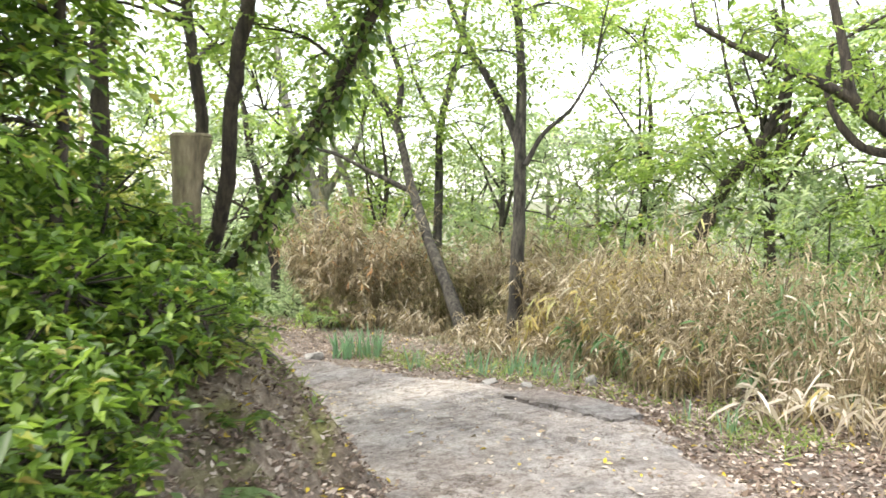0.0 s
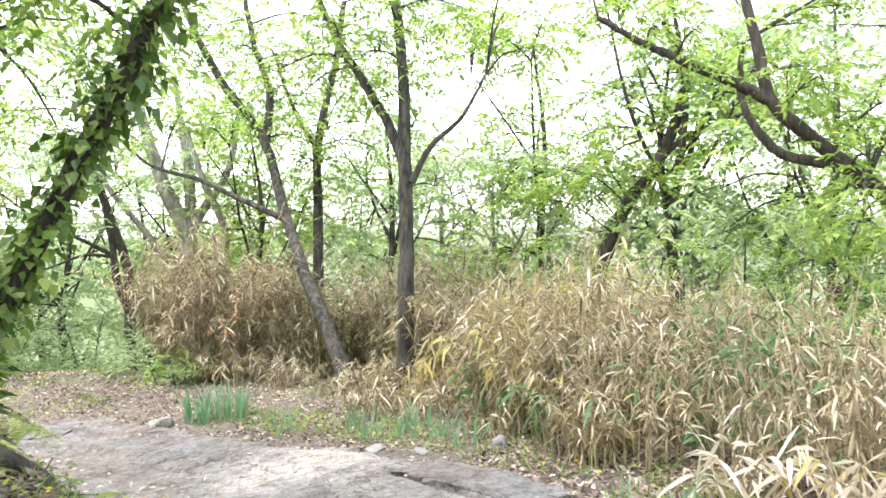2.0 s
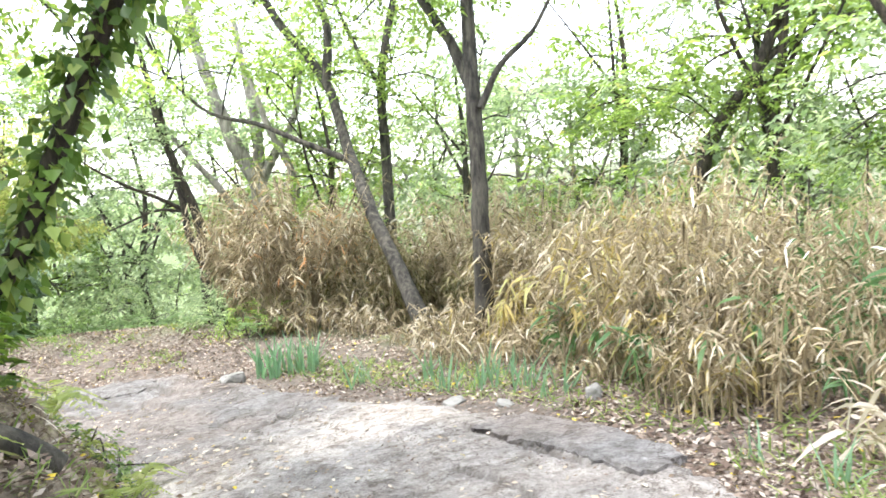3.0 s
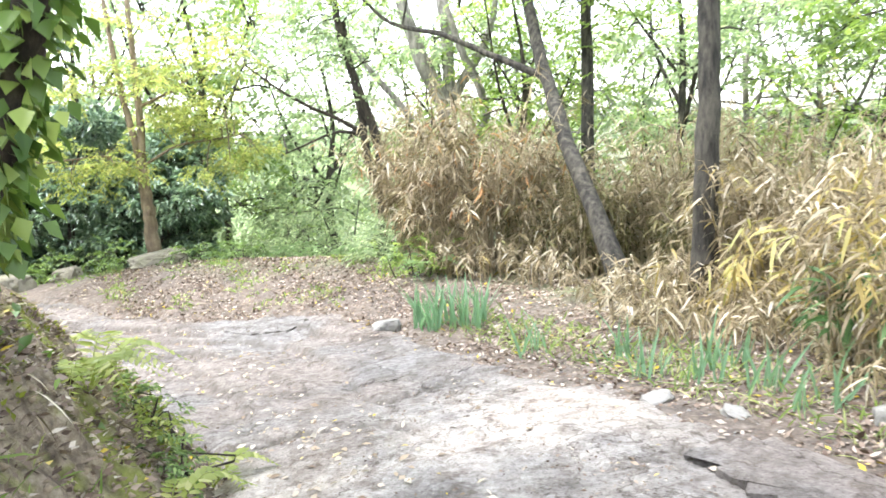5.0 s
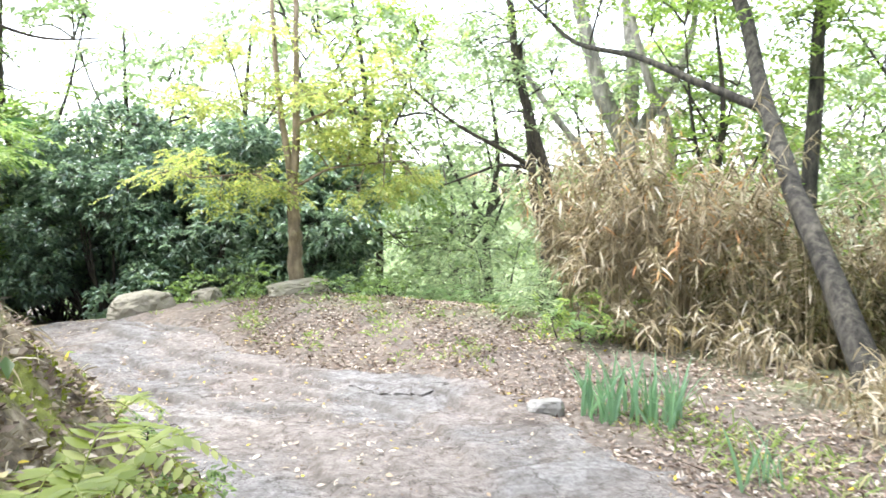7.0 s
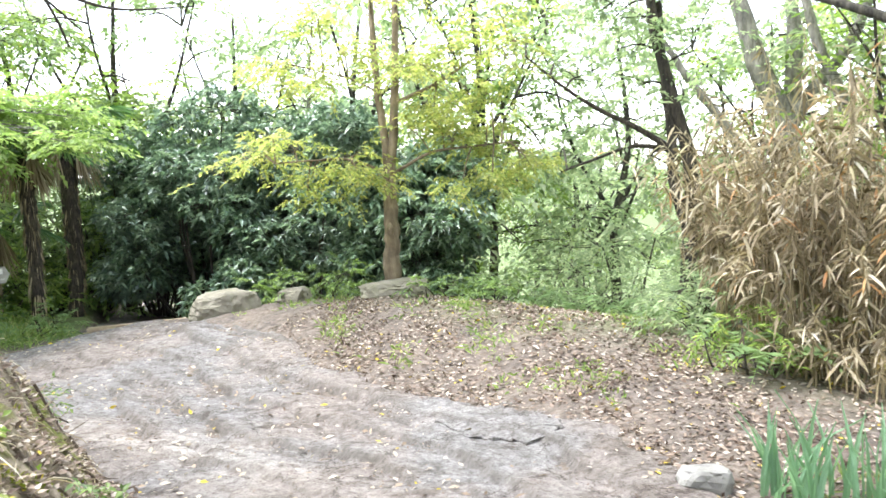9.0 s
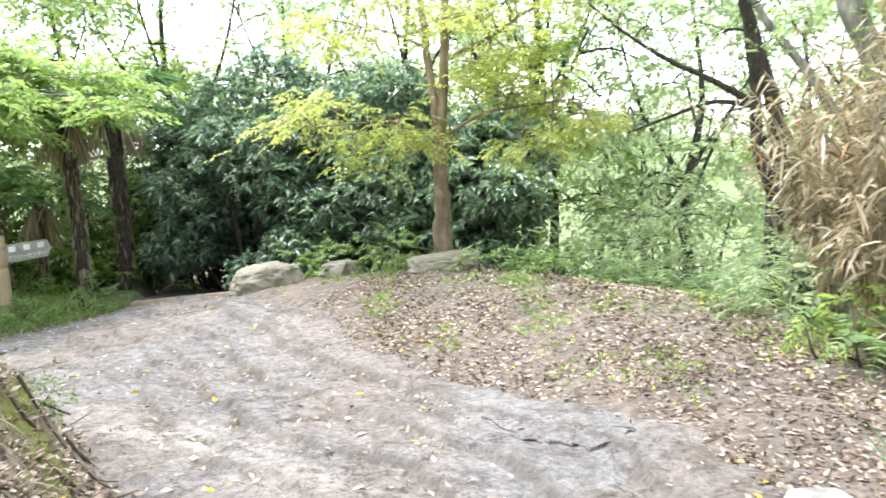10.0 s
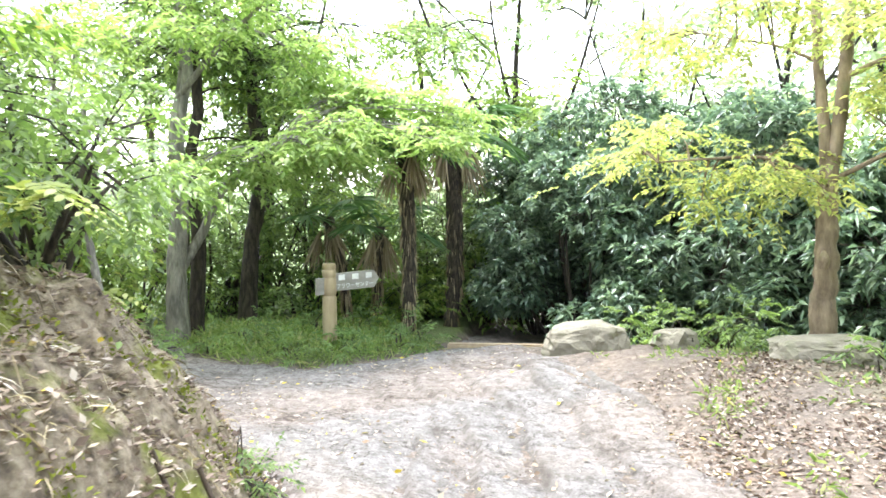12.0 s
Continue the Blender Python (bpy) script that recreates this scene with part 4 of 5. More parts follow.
# ---- dry bamboo beside the path ----
def bamboo(name, label, cx, cy, rx, ry, height, n, leaf=DRY, second=GOLD, share=0.12, per=26, low=0.25, size=0.17, arch=0.35, turn=0.0, group="dry bamboo along the path"):
    root = thing(name, on_land(cx, cy), label, "bamboo", group)
    u, a = np.sqrt(rng.random(n)), rng.random(n) * 2 * np.pi
    ex, ey = rx * u * np.cos(a), ry * u * np.sin(a)
    x, y = cx + ex * math.cos(turn) - ey * math.sin(turn), cy + ex * math.sin(turn) + ey * math.cos(turn)
    z = land(x, y) - 0.03
    hs = height * (0.5 + 0.55 * rng.random(n)) * (1 - 0.3 * u**3) * (1 + 0.26 * wave(x, y, 2.7, 4)) * np.where(rng.random(n) > 0.94, 1.3, 1.0)
    out = np.stack([x - cx, y - cy, np.zeros(n)], 1) / max(rx, ry) + rng.normal(size=(n, 3)) * [0.35, 0.35, 0]
    t = np.linspace(0, 1, 6)[None, :, None]
    base = np.stack([x, y, z], 1)[:, None, :]
    line = base + np.array([0, 0, 1.0]) * hs[:, None, None] * (t - 0.14 * t**3) + out[:, None, :] * hs[:, None, None] * arch * t**2.2
    canes = [tube(line[i], [0.009, 0.0035], 3) for i in range(n)]
    v, q = join(canes)
    mesh_from("cane_stand", v, q, CANE, root, "thin straw-coloured canes")["kind"] = "stuff"
    m = n * per * 3 // 4
    ci = rng.integers(0, n, m)
    k = low + (1 - low) * rng.random(m) ** 0.55
    f = k * 5
    i0 = np.minimum(f.astype(int), 4)
    w = (f - i0)[:, None]
    c = line[ci, i0] * (1 - w) + line[ci, i0 + 1] * w
    d = unit(rng.normal(size=(m, 3)) * [1.0, 1.0, 0.6] + out[ci] * 0.4 + [0, 0, -0.15])
    ln = 1.12 * size * (0.55 + 0.8 * rng.random(m))
    gold = rng.random(m) < share * (0.3 + 1.4 * (np.sin(c[:, 0] * 2.1) * np.cos(c[:, 1] * 1.7) > 0.2))
    for sel, mt, nm in ((~gold, leaf, "dry_leaves"), (gold, second, "yellow_leaves")):
        if sel.any():
            leaf_part(nm, c[sel], d[sel], ln[sel], ln[sel] * 0.125, mt, root, "", 0.5, True)["kind"] = "stuff"
    return root


bamboo("bamboo_clump", "rounded clump of dry tan bamboo arching outwards", -1.55, 14.1, 1.1, 0.95, 2.5, 640, DRY, RUSSET, 0.07, 30, 0.34, 0.13, 0.26)
bamboo("bamboo_clump", "short dry bamboo and straw at the clump's foot", -1.3, 13.0, 0.6, 0.3, 0.7, 50, DRY, GOLD, 0.05, 22, 0.08, 0.12, 0.4)
bamboo("bamboo_clump", "low dry bamboo with pale drooping leaves round the tree feet", 0.85, 10.75, 0.6, 0.4, 0.7, 80, DRY, GOLD, 0.04, 16, 0.2, 0.13, 0.5)
bamboo("bamboo_thicket", "tall thicket of dry straw-coloured bamboo behind the trees", 1.6, 13.8, 1.45, 0.7, 2.3, 520, DRY, GOLD, 0.04, 24, 0.08, 0.12, 0.2)
bamboo("bamboo_thicket", "dry bamboo standing between the two trees", 1.85, 11.2, 0.75, 0.7, 1.7, 260, DRY, GOLD, 0.08, 24, 0.15, 0.13, 0.22)
bamboo("bamboo_thicket", "dense dry bamboo with golden and green leaves", 2.55, 9.4, 1.0, 1.5, 1.75, 620, DRY, GOLD, 0.16, 24, 0.12, 0.115, 0.18)
bamboo("bamboo_thicket", "dense dry bamboo with golden leaves near the path", 2.5, 7.7, 0.58, 0.95, 1.15, 340, DRY, GOLD, 0.2, 20, 0.1, 0.1, 0.2)
bamboo("bamboo_thicket", "thin dry bamboo canes with brown leaves", 3.9, 8.6, 1.3, 1.7, 1.3, 520, DRY, BAMBOO_GREEN, 0.28, 20, 0.15, 0.11, 0.18)
bamboo("bamboo_thicket", "thin dry bamboo canes mixed with green shoots", 3.9, 6.5, 1.0, 1.2, 1.2, 380, DRY, BAMBOO_GREEN, 0.3, 20, 0.12, 0.11, 0.18)
bamboo("bamboo_thicket", "dry bamboo running back along the path", 4.1, 3.4, 1.2, 2.0, 1.2, 260, DRY, BAMBOO_GREEN, 0.15, 14, 0.12, 0.16, 0.25)
bamboo("bamboo_clump", "dense olive bamboo behind the leaning trunk, leaves darkened for the shade of the gap", -0.25, 13.5, 0.8, 0.5, 1.7, 240, OLIVE, DRY, 0.25, 26, 0.06, 0.13, 0.15)
bamboo("bamboo_clump", "olive bamboo under the forked tree, leaves darkened for the shade there", 1.25, 12.5, 0.5, 0.45, 1.3, 120, OLIVE, DRY, 0.35, 22, 0.06, 0.13, 0.2)
for x, y, rx, ry, h, n in ((0.95, 10.0, 0.5, 0.35, 0.6, 70), (1.5, 9.75, 0.35, 0.4, 0.7, 60), (1.75, 8.7, 0.3, 0.5, 0.6, 55), (0.3, 11.55, 0.4, 0.25, 0.55, 45), (-0.5, 12.6, 0.45, 0.2, 0.6, 35)):
    n = int(n * 0.65)
    bamboo("bamboo_sprouts", "short sprawling bamboo with pale dry leaves", x, y, rx, ry, h, n, DRY, PALE_LEAF, 0.3, 15, 0.1, 0.115, 0.55)
for x, y, h in ((1.85, 9.3, 0.95), (1.65, 8.9, 0.8), (2.0, 8.9, 1.2), (2.5, 7.9, 1.25), (2.2, 8.3, 0.7), (3.3, 7.3, 1.2), (3.0, 8.2, 1.4), (2.1, 7.75, 0.8), (3.05, 6.7, 0.85), (2.7, 7.2, 0.9)):
    bamboo("green_bamboo", "fresh blue-green bamboo shoots among the dry canes", x, y, 0.2, 0.2, h, 9, BAMBOO_GREEN, BAMBOO_GREEN, 0.1, 12, 0.35, 0.17, 0.4)
for x, y, h in ((1.75, 9.9, 1.1), (1.6, 9.3, 1.25), (1.9, 8.7, 1.3), (2.35, 8.0, 1.15), (1.2, 10.3, 1.0), (2.6, 9.0, 1.6), (2.0, 8.4, 0.95), (2.3, 7.2, 0.75), (1.35, 10.6, 0.8)):
    bamboo("golden_bamboo", "yellowing bamboo with golden-orange leaves", x, y, 0.16, 0.16, h, 9, GOLD, GOLD, 0.1, 13, 0.3, 0.15, 0.4)
bamboo("broad_leaf_bamboo", "arching bamboo with large pale dry leaves at the path edge", 2.75, 6.05, 0.22, 0.2, 0.62, 15, PALE_LEAF, PALE_LEAF, 0.1, 9, 0.5, 0.2, 0.65)
bamboo("broad_leaf_bamboo", "low arching bamboo with pale dry leaves beside the litter", 3.2, 5.4, 0.4, 0.35, 0.5, 18, PALE_LEAF, GOLD, 0.2, 9, 0.35, 0.19, 0.65)


# ---- shrubs ----
def shrub(name, label, at, lobes, leaf, size, per, bark=BARK_DARK, slim=0.45, category="shrub", flat=0.75, group="", tuft=0.16, bend=0.25, style="spray"):
    """lobes: (dx, dy, dz, radius) from the foot; leaves sit in small tufts on twigs over each lobe."""
    at = np.array(on_land(*at))
    root = thing(name, at, label, category, group)
    pieces, cs, ds = [], [], []
    for dx, dy, dz, r in lobes:
        centre = at + [dx, dy, dz]
        foot = at + np.array([dx * 0.35, dy * 0.35, -0.05]) + rng.normal(size=3) * [0.08, 0.08, 0]
        v, q = tube(smooth_line([foot, (foot + centre) / 2 + rng.normal(size=3) * 0.1, centre], 6), [min(0.022 + 0.007 * dz, r * 0.06), min(0.01, r * 0.03)], 6)
        mesh_from("stem", v, q, bark, root, "", True)
        k = max(6, int(per * r * r))
        tips, u = blob(centre, r, k, flat, 0.55)
        for tip, w in zip(tips, u):
            if rng.random() < 0.35:
                pieces.append(tube([centre + (tip - centre) * 0.3, tip], [min(0.008, r * 0.025), min(0.003, r * 0.01)], 3))
        if style == "spray":
            c, d = sprays(tips + rng.normal(size=(k, 3)) * tuft * 0.5, u * 0.8 + rng.normal(size=(k, 3)) * [0.7, 0.7, 0.3], 11, size * 3.4)
        else:
            g = 10
            c = np.repeat(tips, g, 0) + rng.normal(size=(k * g, 3)) * 0.022
            axis = unit(u + [0, 0, 0.55])
            d = unit(np.repeat(axis, g, 0) * 0.45 + rng.normal(size=(k * g, 3)) * [0.9, 0.9, 0.5])
        cs.append(c)
        ds.append(d)
    if pieces:
        v, q = join(pieces)
        mesh_from("twig_growth", v, q, bark, root)["kind"] = "stuff"
    c, d = np.concatenate(cs), np.concatenate(ds)
    above = c[:, 2] > land(c[:, 0], c[:, 1]) + 0.02
    c, d = c[above], d[above]
    s = size * (0.65 + 0.7 * rng.random(len(c)))
    leaf_part("leaves", c, d, s, s * slim, leaf, root, "", bend, False, 1.6)["kind"] = "stuff"
    return root


def domed(n, w, dpt, h, r, low=0.3):
    """Lobes that fill a dome, most of them near its skin."""
    out = []
    for i in range(n):
        a, k = rng.random() * 2 * np.pi, math.sqrt(rng.random())
        top = math.sqrt(max(0.05, 1 - k * k))
        out.append((w * k * math.cos(a), dpt * k * math.sin(a), low + (h - low) * top * (1 - 0.75 * rng.random() ** 1.6), r * (0.75 + 0.5 * rng.random())))
    return out


def lobed(n, w, dpt, h, r, low=0.3):
    out = []
    for i in range(n):
        a, k = rng.random() * 2 * np.pi, math.sqrt(rng.random())
        out.append((w * k * math.cos(a), dpt * k * math.sin(a), low + (h - low) * rng.random() * (1 - 0.35 * k * k), r * (0.7 + 0.6 * rng.random())))
    return out


# dark evergreens behind the mound
for (x, y), h, w, n in (((-12.7, 16.3), 4.3, 2.0, 38), ((-10.8, 17.0), 4.5, 2.2, 44), ((-9.1, 17.6), 3.6, 1.9, 34), ((-14.8, 16.6), 3.8, 1.6, 22)):
    shrub("evergreen_shrub", "tall dark glossy evergreen shrub behind the mound", (x, y), domed(int(n * 1.25), w, 1.3, h, 0.6, 0.25), DARK, 0.14, 165, slim=0.4, group="evergreen shrubs behind the mound", flat=0.62, bend=0.35, style="whorl")

# leafy shrubs beside the start of the walk
for (x, y), h, w, leaf, sz in (((-2.1, 3.3), 1.1, 0.5, SHRUB, 0.075), ((-2.35, 4.4), 1.2, 0.55, SHRUB, 0.075), ((-3.0, 4.4), 1.9, 0.6, SHRUB, 0.08), ((-1.8, 2.2), 0.7, 0.35, SHRUB, 0.07), ((-2.7, 2.6), 2.2, 0.6, SHRUB, 0.09), ((-3.3, 5.6), 1.4, 0.7, SHRUB, 0.08), ((-2.2, 5.1), 0.8, 0.36, SHRUB, 0.07), ((-2.0, 5.75), 0.7, 0.3, SHRUB, 0.065), ((-1.62, 4.3), 0.55, 0.3, SHRUB, 0.065), ((-1.55, 3.55), 0.65, 0.34, SHRUB, 0.065), ((-1.5, 2.75), 0.7, 0.34, SHRUB, 0.065), ((-1.75, 4.95), 0.2, 0.15, DEEP, 0.05)):
    shrub("broadleaf_shrub", "leafy green shrub crowding the path bank", (x, y), lobed(9, w, w, h, 0.34, 0.15), leaf, sz * 1.1, 260, slim=0.46, group="shrubs on the bank", style="whorl")
# on the bank's brow and beyond
for (x, y), h, w, leaf in (((-6.5, 8.5), 1.2, 0.5, DEEP), ((-7.3, 8.5), 1.2, 0.5, DEEP), ((-5.6, 7.9), 1.3, 0.6, SHRUB), ((-6.6, 7.8), 1.9, 0.7, DEEP), ((-7.6, 7.9), 2.1, 0.7, DEEP), ((-8.6, 7.6), 1.6, 0.7, DEEP), ((-5.9, 6.9), 2.2, 0.8, GREEN), ((-9.7, 7.8), 1.0, 0.6, DEEP), ((-4.4, 7.2), 0.9, 0.5, SHRUB), ((-10.6, 7.6), 2.4, 0.9, DEEP)):
    shrub("bank_shrub", "light green shrub on the brow of the bank", (x, y), lobed(9, w, w, h, 0.4, 0.2), leaf, 0.058, 130, slim=0.5, group="shrubs on the brow", tuft=0.12)
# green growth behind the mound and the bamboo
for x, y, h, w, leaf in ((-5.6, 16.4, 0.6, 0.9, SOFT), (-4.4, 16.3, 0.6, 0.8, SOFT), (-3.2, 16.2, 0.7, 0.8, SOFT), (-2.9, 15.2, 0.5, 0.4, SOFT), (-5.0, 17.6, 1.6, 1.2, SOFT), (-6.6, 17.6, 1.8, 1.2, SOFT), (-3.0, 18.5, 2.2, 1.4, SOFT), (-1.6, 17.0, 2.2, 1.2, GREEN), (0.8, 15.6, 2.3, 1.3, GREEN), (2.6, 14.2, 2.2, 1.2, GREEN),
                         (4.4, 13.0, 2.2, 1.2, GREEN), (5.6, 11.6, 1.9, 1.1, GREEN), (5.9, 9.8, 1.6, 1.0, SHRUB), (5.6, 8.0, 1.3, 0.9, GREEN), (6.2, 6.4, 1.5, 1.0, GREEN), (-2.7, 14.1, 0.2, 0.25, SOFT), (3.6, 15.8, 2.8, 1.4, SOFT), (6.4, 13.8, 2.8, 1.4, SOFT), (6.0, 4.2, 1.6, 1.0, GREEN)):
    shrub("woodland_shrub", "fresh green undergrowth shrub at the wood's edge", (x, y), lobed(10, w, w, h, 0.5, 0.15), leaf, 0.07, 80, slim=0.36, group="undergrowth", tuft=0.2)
for x, y, h, w, leaf in ((-2.1, 7.4, 0.14, 0.13, DEEP), (-2.9, 8.25, 0.14, 0.14, DEEP), (-1.65, 6.95, 0.14, 0.13, DEEP), (-1.85, 7.1, 0.1, 0.1, FERN), (-3.5, 8.6, 0.1, 0.12, DEEP), (-6.15, 9.55, 0.16, 0.16, BRACKEN), (-5.8, 9.5, 0.1, 0.12, DEEP)):
    shrub("bank_weed", "leafy weed rooted at the foot of the bank", (x, y), lobed(5, w, w, h, 0.09, 0.03), leaf, 0.042, 520, slim=0.42, group="weeds along the bank", tuft=0.05, category="weed")
shrub("low_plant", "olive-green weeds beside the dry bamboo", (-2.1, 13.0), lobed(7, 0.4, 0.35, 0.45, 0.22, 0.06), GREEN, 0.06, 150, slim=0.35, group="plants on the mound", tuft=0.08)
# shade behind the sign, put into a darker leaf; nearer shrubs get the lighter one
for x, y, h, w in ((-15.4, 9.0, 2.2, 1.1), (-15.4, 15.5, 2.8, 0.9), (-17.2, 15.8, 3.0, 1.2), (-15.6, 10.4, 2.6, 1.0), (-15.8, 12.3, 2.8, 1.0), (-15.6, 14.6, 2.4, 1.0), (-16.2, 11.2, 2.6, 1.2), (-16.4, 13.4, 2.8, 1.2), (-14.9, 13.3, 0.7, 0.7), (-14.6, 8.0, 1.8, 1.0), (-13.0, 7.6, 1.4, 0.8), (-13.4, 18.0, 1.6, 1.2), (-15.4, 18.2, 1.6, 1.2), (-11.4, 18.8, 1.6, 1.2)):
    shrub("shade_shrub", "deep green shrub in shade behind the palms", (x, y), lobed(16, w, w, h, 0.6, 0.2), GREEN if x > -15.5 and y < 15 else DEEP, 0.11, 60, slim=0.45, group="shaded shrubs", tuft=0.2)
# low plants on the mound beside the rocks
for x, y, h, w in ((-8.3, 14.2, 0.3, 0.35), (-7.8, 14.5, 0.4, 0.28), (-8.0, 14.9, 0.5, 0.28), (-6.2, 14.8, 0.3, 0.4), (-5.4, 14.7, 0.2, 0.4), (-9.0, 14.3, 0.35, 0.3)):
    shrub("low_plant", "low leafy green plant between the boulders", (x, y), lobed(5, w, w, h, 0.16, 0.06), DEEP, 0.075, 190, slim=0.42, group="plants on the mound", tuft=0.06)


# ---- far wood ----
def far_tree(name, label, h, crown, n, leaf, bark):
    root = tree(name, label, ([(0, 0, 0), (0.15, 0.05, h * 0.3), (-0.1, 0.1, h * 0.6), (0.1, 0, h * 0.86)], 0.12, 0.025),
                [([(0.1, 0.05, h * 0.35), (0.9, 0.3, h * 0.55), (1.4, 0.5, h * 0.8)], 0.05, 0.015), ([(0, 0.08, h * 0.42), (-0.9, -0.4, h * 0.62), (-1.5, -0.4, h * 0.8)], 0.045, 0.015),
                 ([(-0.05, 0.1, h * 0.5), (0.2, -0.8, h * 0.7), (0.5, -1.3, h * 0.82)], 0.035, 0.012), ([(0.1, 0.05, h * 0.3), (-0.3, 0.9, h * 0.5), (-0.9, 1.3, h * 0.7)], 0.035, 0.012)],
                [((crown * math.sqrt(rng.random()) * math.cos(a), crown * math.sqrt(rng.random()) * math.sin(a), h * (0.2 + 0.78 * rng.random())), 0.9, n) for a in rng.random(22) * 6.28] + [((0.1, 0, h * 0.88), 0.7, n), ((0.5, -1.3, h * 0.9), 0.6, n), ((1.4, 0.5, h * 0.8), 0.6, n), ((-1.5, -0.4, h * 0.8), 0.6, n)],
                bark, leaf, 0.16, 0.015, group="trees of the wood", under=False, slim=0.5, flat=0.45)
    return root


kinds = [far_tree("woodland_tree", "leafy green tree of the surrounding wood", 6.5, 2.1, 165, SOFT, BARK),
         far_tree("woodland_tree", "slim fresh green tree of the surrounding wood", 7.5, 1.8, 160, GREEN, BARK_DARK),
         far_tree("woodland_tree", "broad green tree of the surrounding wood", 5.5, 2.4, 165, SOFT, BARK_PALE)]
spots = [(-6.4, 21.2), (-9.6, 21.5), (4.4, 21.5), (-4.2, 23.5), (1.0, 25.5), (6.0, 21.5), (-8, 24), (-5.5, 25), (-1, 22), (1.5, 20), (-11, 23), (-14.5, 21), (-18, 20), (-2.5, 28), (-7.5, 31), (-13, 30), (-19, 27), (9, 19), (11.5, 15), (10.5, 22), (13, 26), (8.5, 13), (11, 9.5), (10, 5.5), (9.5, 1),
         (9, -4), (7, -8), (-18.5, 15.5), (-19.5, 12), (-18.5, 8.5), (-16.5, 5.5), (-14, 4), (-20, 17.5), (-16, 1), (-12, 1.5), (-7, 0), (-5.5, 3), (-6, -4), (-3.5, -7), (2.5, -10), (-23, 10), (-22, 14), (15, 19), (2.5, 31), (6.5, 33), (7.6, 17.5), (9.8, 16.5), (3.5, 24), (-10, 27), (-1.6, 19.6)]
for i, (x, y) in enumerate(spots):
    src = kinds[i % 3]
    s = 0.8 + 0.4 * rng.random()
    m = pose(x, y, float(land(x, y)) - 0.1, 0, 0, rng.random() * 360)
    if i < 3:
        src.matrix_basis = m
    else:
        ob = copy_thing(src, m)
        ob.scale = (s, s, s)

for x, y in ((-12.4, 20.4), (-9.2, 20.2), (-15.8, 19.6)):
    ob = copy_thing(kinds[0], pose(x, y, float(land(x, y)) - 0.1, 0, 0, rng.random() * 360))
    ob.scale = (1.2, 1.2, 1.3)
for x, y in ((-17.0, 17.2), (-17.1, 11.6), (5.6, 21.0), (7.4, 16.6)):
    ob = copy_thing(kinds[1], pose(x, y, float(land(x, y)) - 0.1, 0, 0, rng.random() * 360))
    ob.scale = (1.25, 1.25, 1.2)


# ---- palms ----
def fan(centre, way, size, blades, mat, parent, droop, name="fan"):
    way = unit(np.array(way, float))
    side = unit(np.cross(way, [0.02, 0.01, 1.0]))
    a = np.linspace(-1.9, 1.9, blades)
    d = np.cos(a)[:, None] * way + np.sin(a)[:, None] * side
    d[:, 2] += rng.normal(size=blades) * 0.06
    return leaf_part(name, np.tile(centre, (blades, 1)), d, size * (0.85 + 0.2 * rng.random(blades)), size * 0.085, mat, parent, "", droop, True)


def palm(label, pts, radius, greens, deads, size=0.62):
    foot = pts[0]
    pts = [(foot[0], foot[1], min(foot[2], float(land(foot[0], foot[1]))) - 0.05)] + list(pts[1:])
    root = thing("windmill_palm", pts[0], label, "palm", "windmill palms")
    line = smooth_line(pts, 40)
    v, q = tube(line, [radius * 0.85, radius, radius * 1.1, radius * 1.25], 12, 0.12)
    mesh_from("trunk", v, q, PALM_FIBRE, root)
    top = line[-1]
    k = rng.integers(2, 39, 260)
    o = unit(rng.normal(size=(260, 3)) * [1, 1, 0.1])
    leaf_part("fibre_sheath", line[k] + o * radius * 0.9, unit(o * 0.25 + [0, 0, -1.0]), 0.22, 0.02, DEAD_FROND, root, "hanging brown fibres", 0.1, True)
    stalks = []
    for i in range(greens):
        a = i * 2.4 + rng.random()
        way = np.array([math.cos(a), math.sin(a), 0.55 - 0.9 * (i % 4) / 4])
        end = top + unit(way) * size * 1.0
        stalks.append(tube(smooth_line([top, (top + end) / 2 + [0, 0, 0.05], end], 5), [0.012, 0.007], 4))
        fan(end, way + [0, 0, -0.15], size, 22, BAMBOO_GREEN, root, 0.35)
    for i in range(deads):
        a = i * 2.1 + rng.random()
        way = np.array([math.cos(a) * 0.35, math.sin(a) * 0.35, -1.0])
        start = top + np.array([math.cos(a), math.sin(a), 0]) * radius * 1.6 + [0, 0, -0.05 - 0.3 * rng.random()]
        d = unit(way + rng.normal(size=(16, 3)) * 0.2)
        leaf_part("dead_frond", np.tile(start, (16, 1)), d, size * (0.7 + 0.5 * rng.random(16)), 0.03, DEAD_FROND, root, "brown hanging dead frond", 0.1, True)
    v, q = join(stalks)
    mesh_from("stalks", v, q, BAMBOO_GREEN, root)
    return root


palm("windmill palm with dark fibrous trunk and dead hanging fronds", [(-12.83, 13.02, -1.56), (-12.9, 13.07, -0.62), (-13.01, 13.08, 0.67), (-13.08, 13.09, 1.3)], 0.1, 10, 14)
palm("windmill palm with shaggy trunk beside the steps", [(-13.95, 14.2, -2.0), (-14.06, 14.37, -0.8), (-14.18, 14.4, 0.66), (-14.25, 14.45, 1.55)], 0.13, 12, 16, 0.75)
palm("small palm with drooping brown fronds behind the sign", [(-14.2, 12.5, -1.6), (-14.3, 12.4, -0.6), (-14.4, 12.2, 0.15)], 0.07, 3, 8, 0.6)
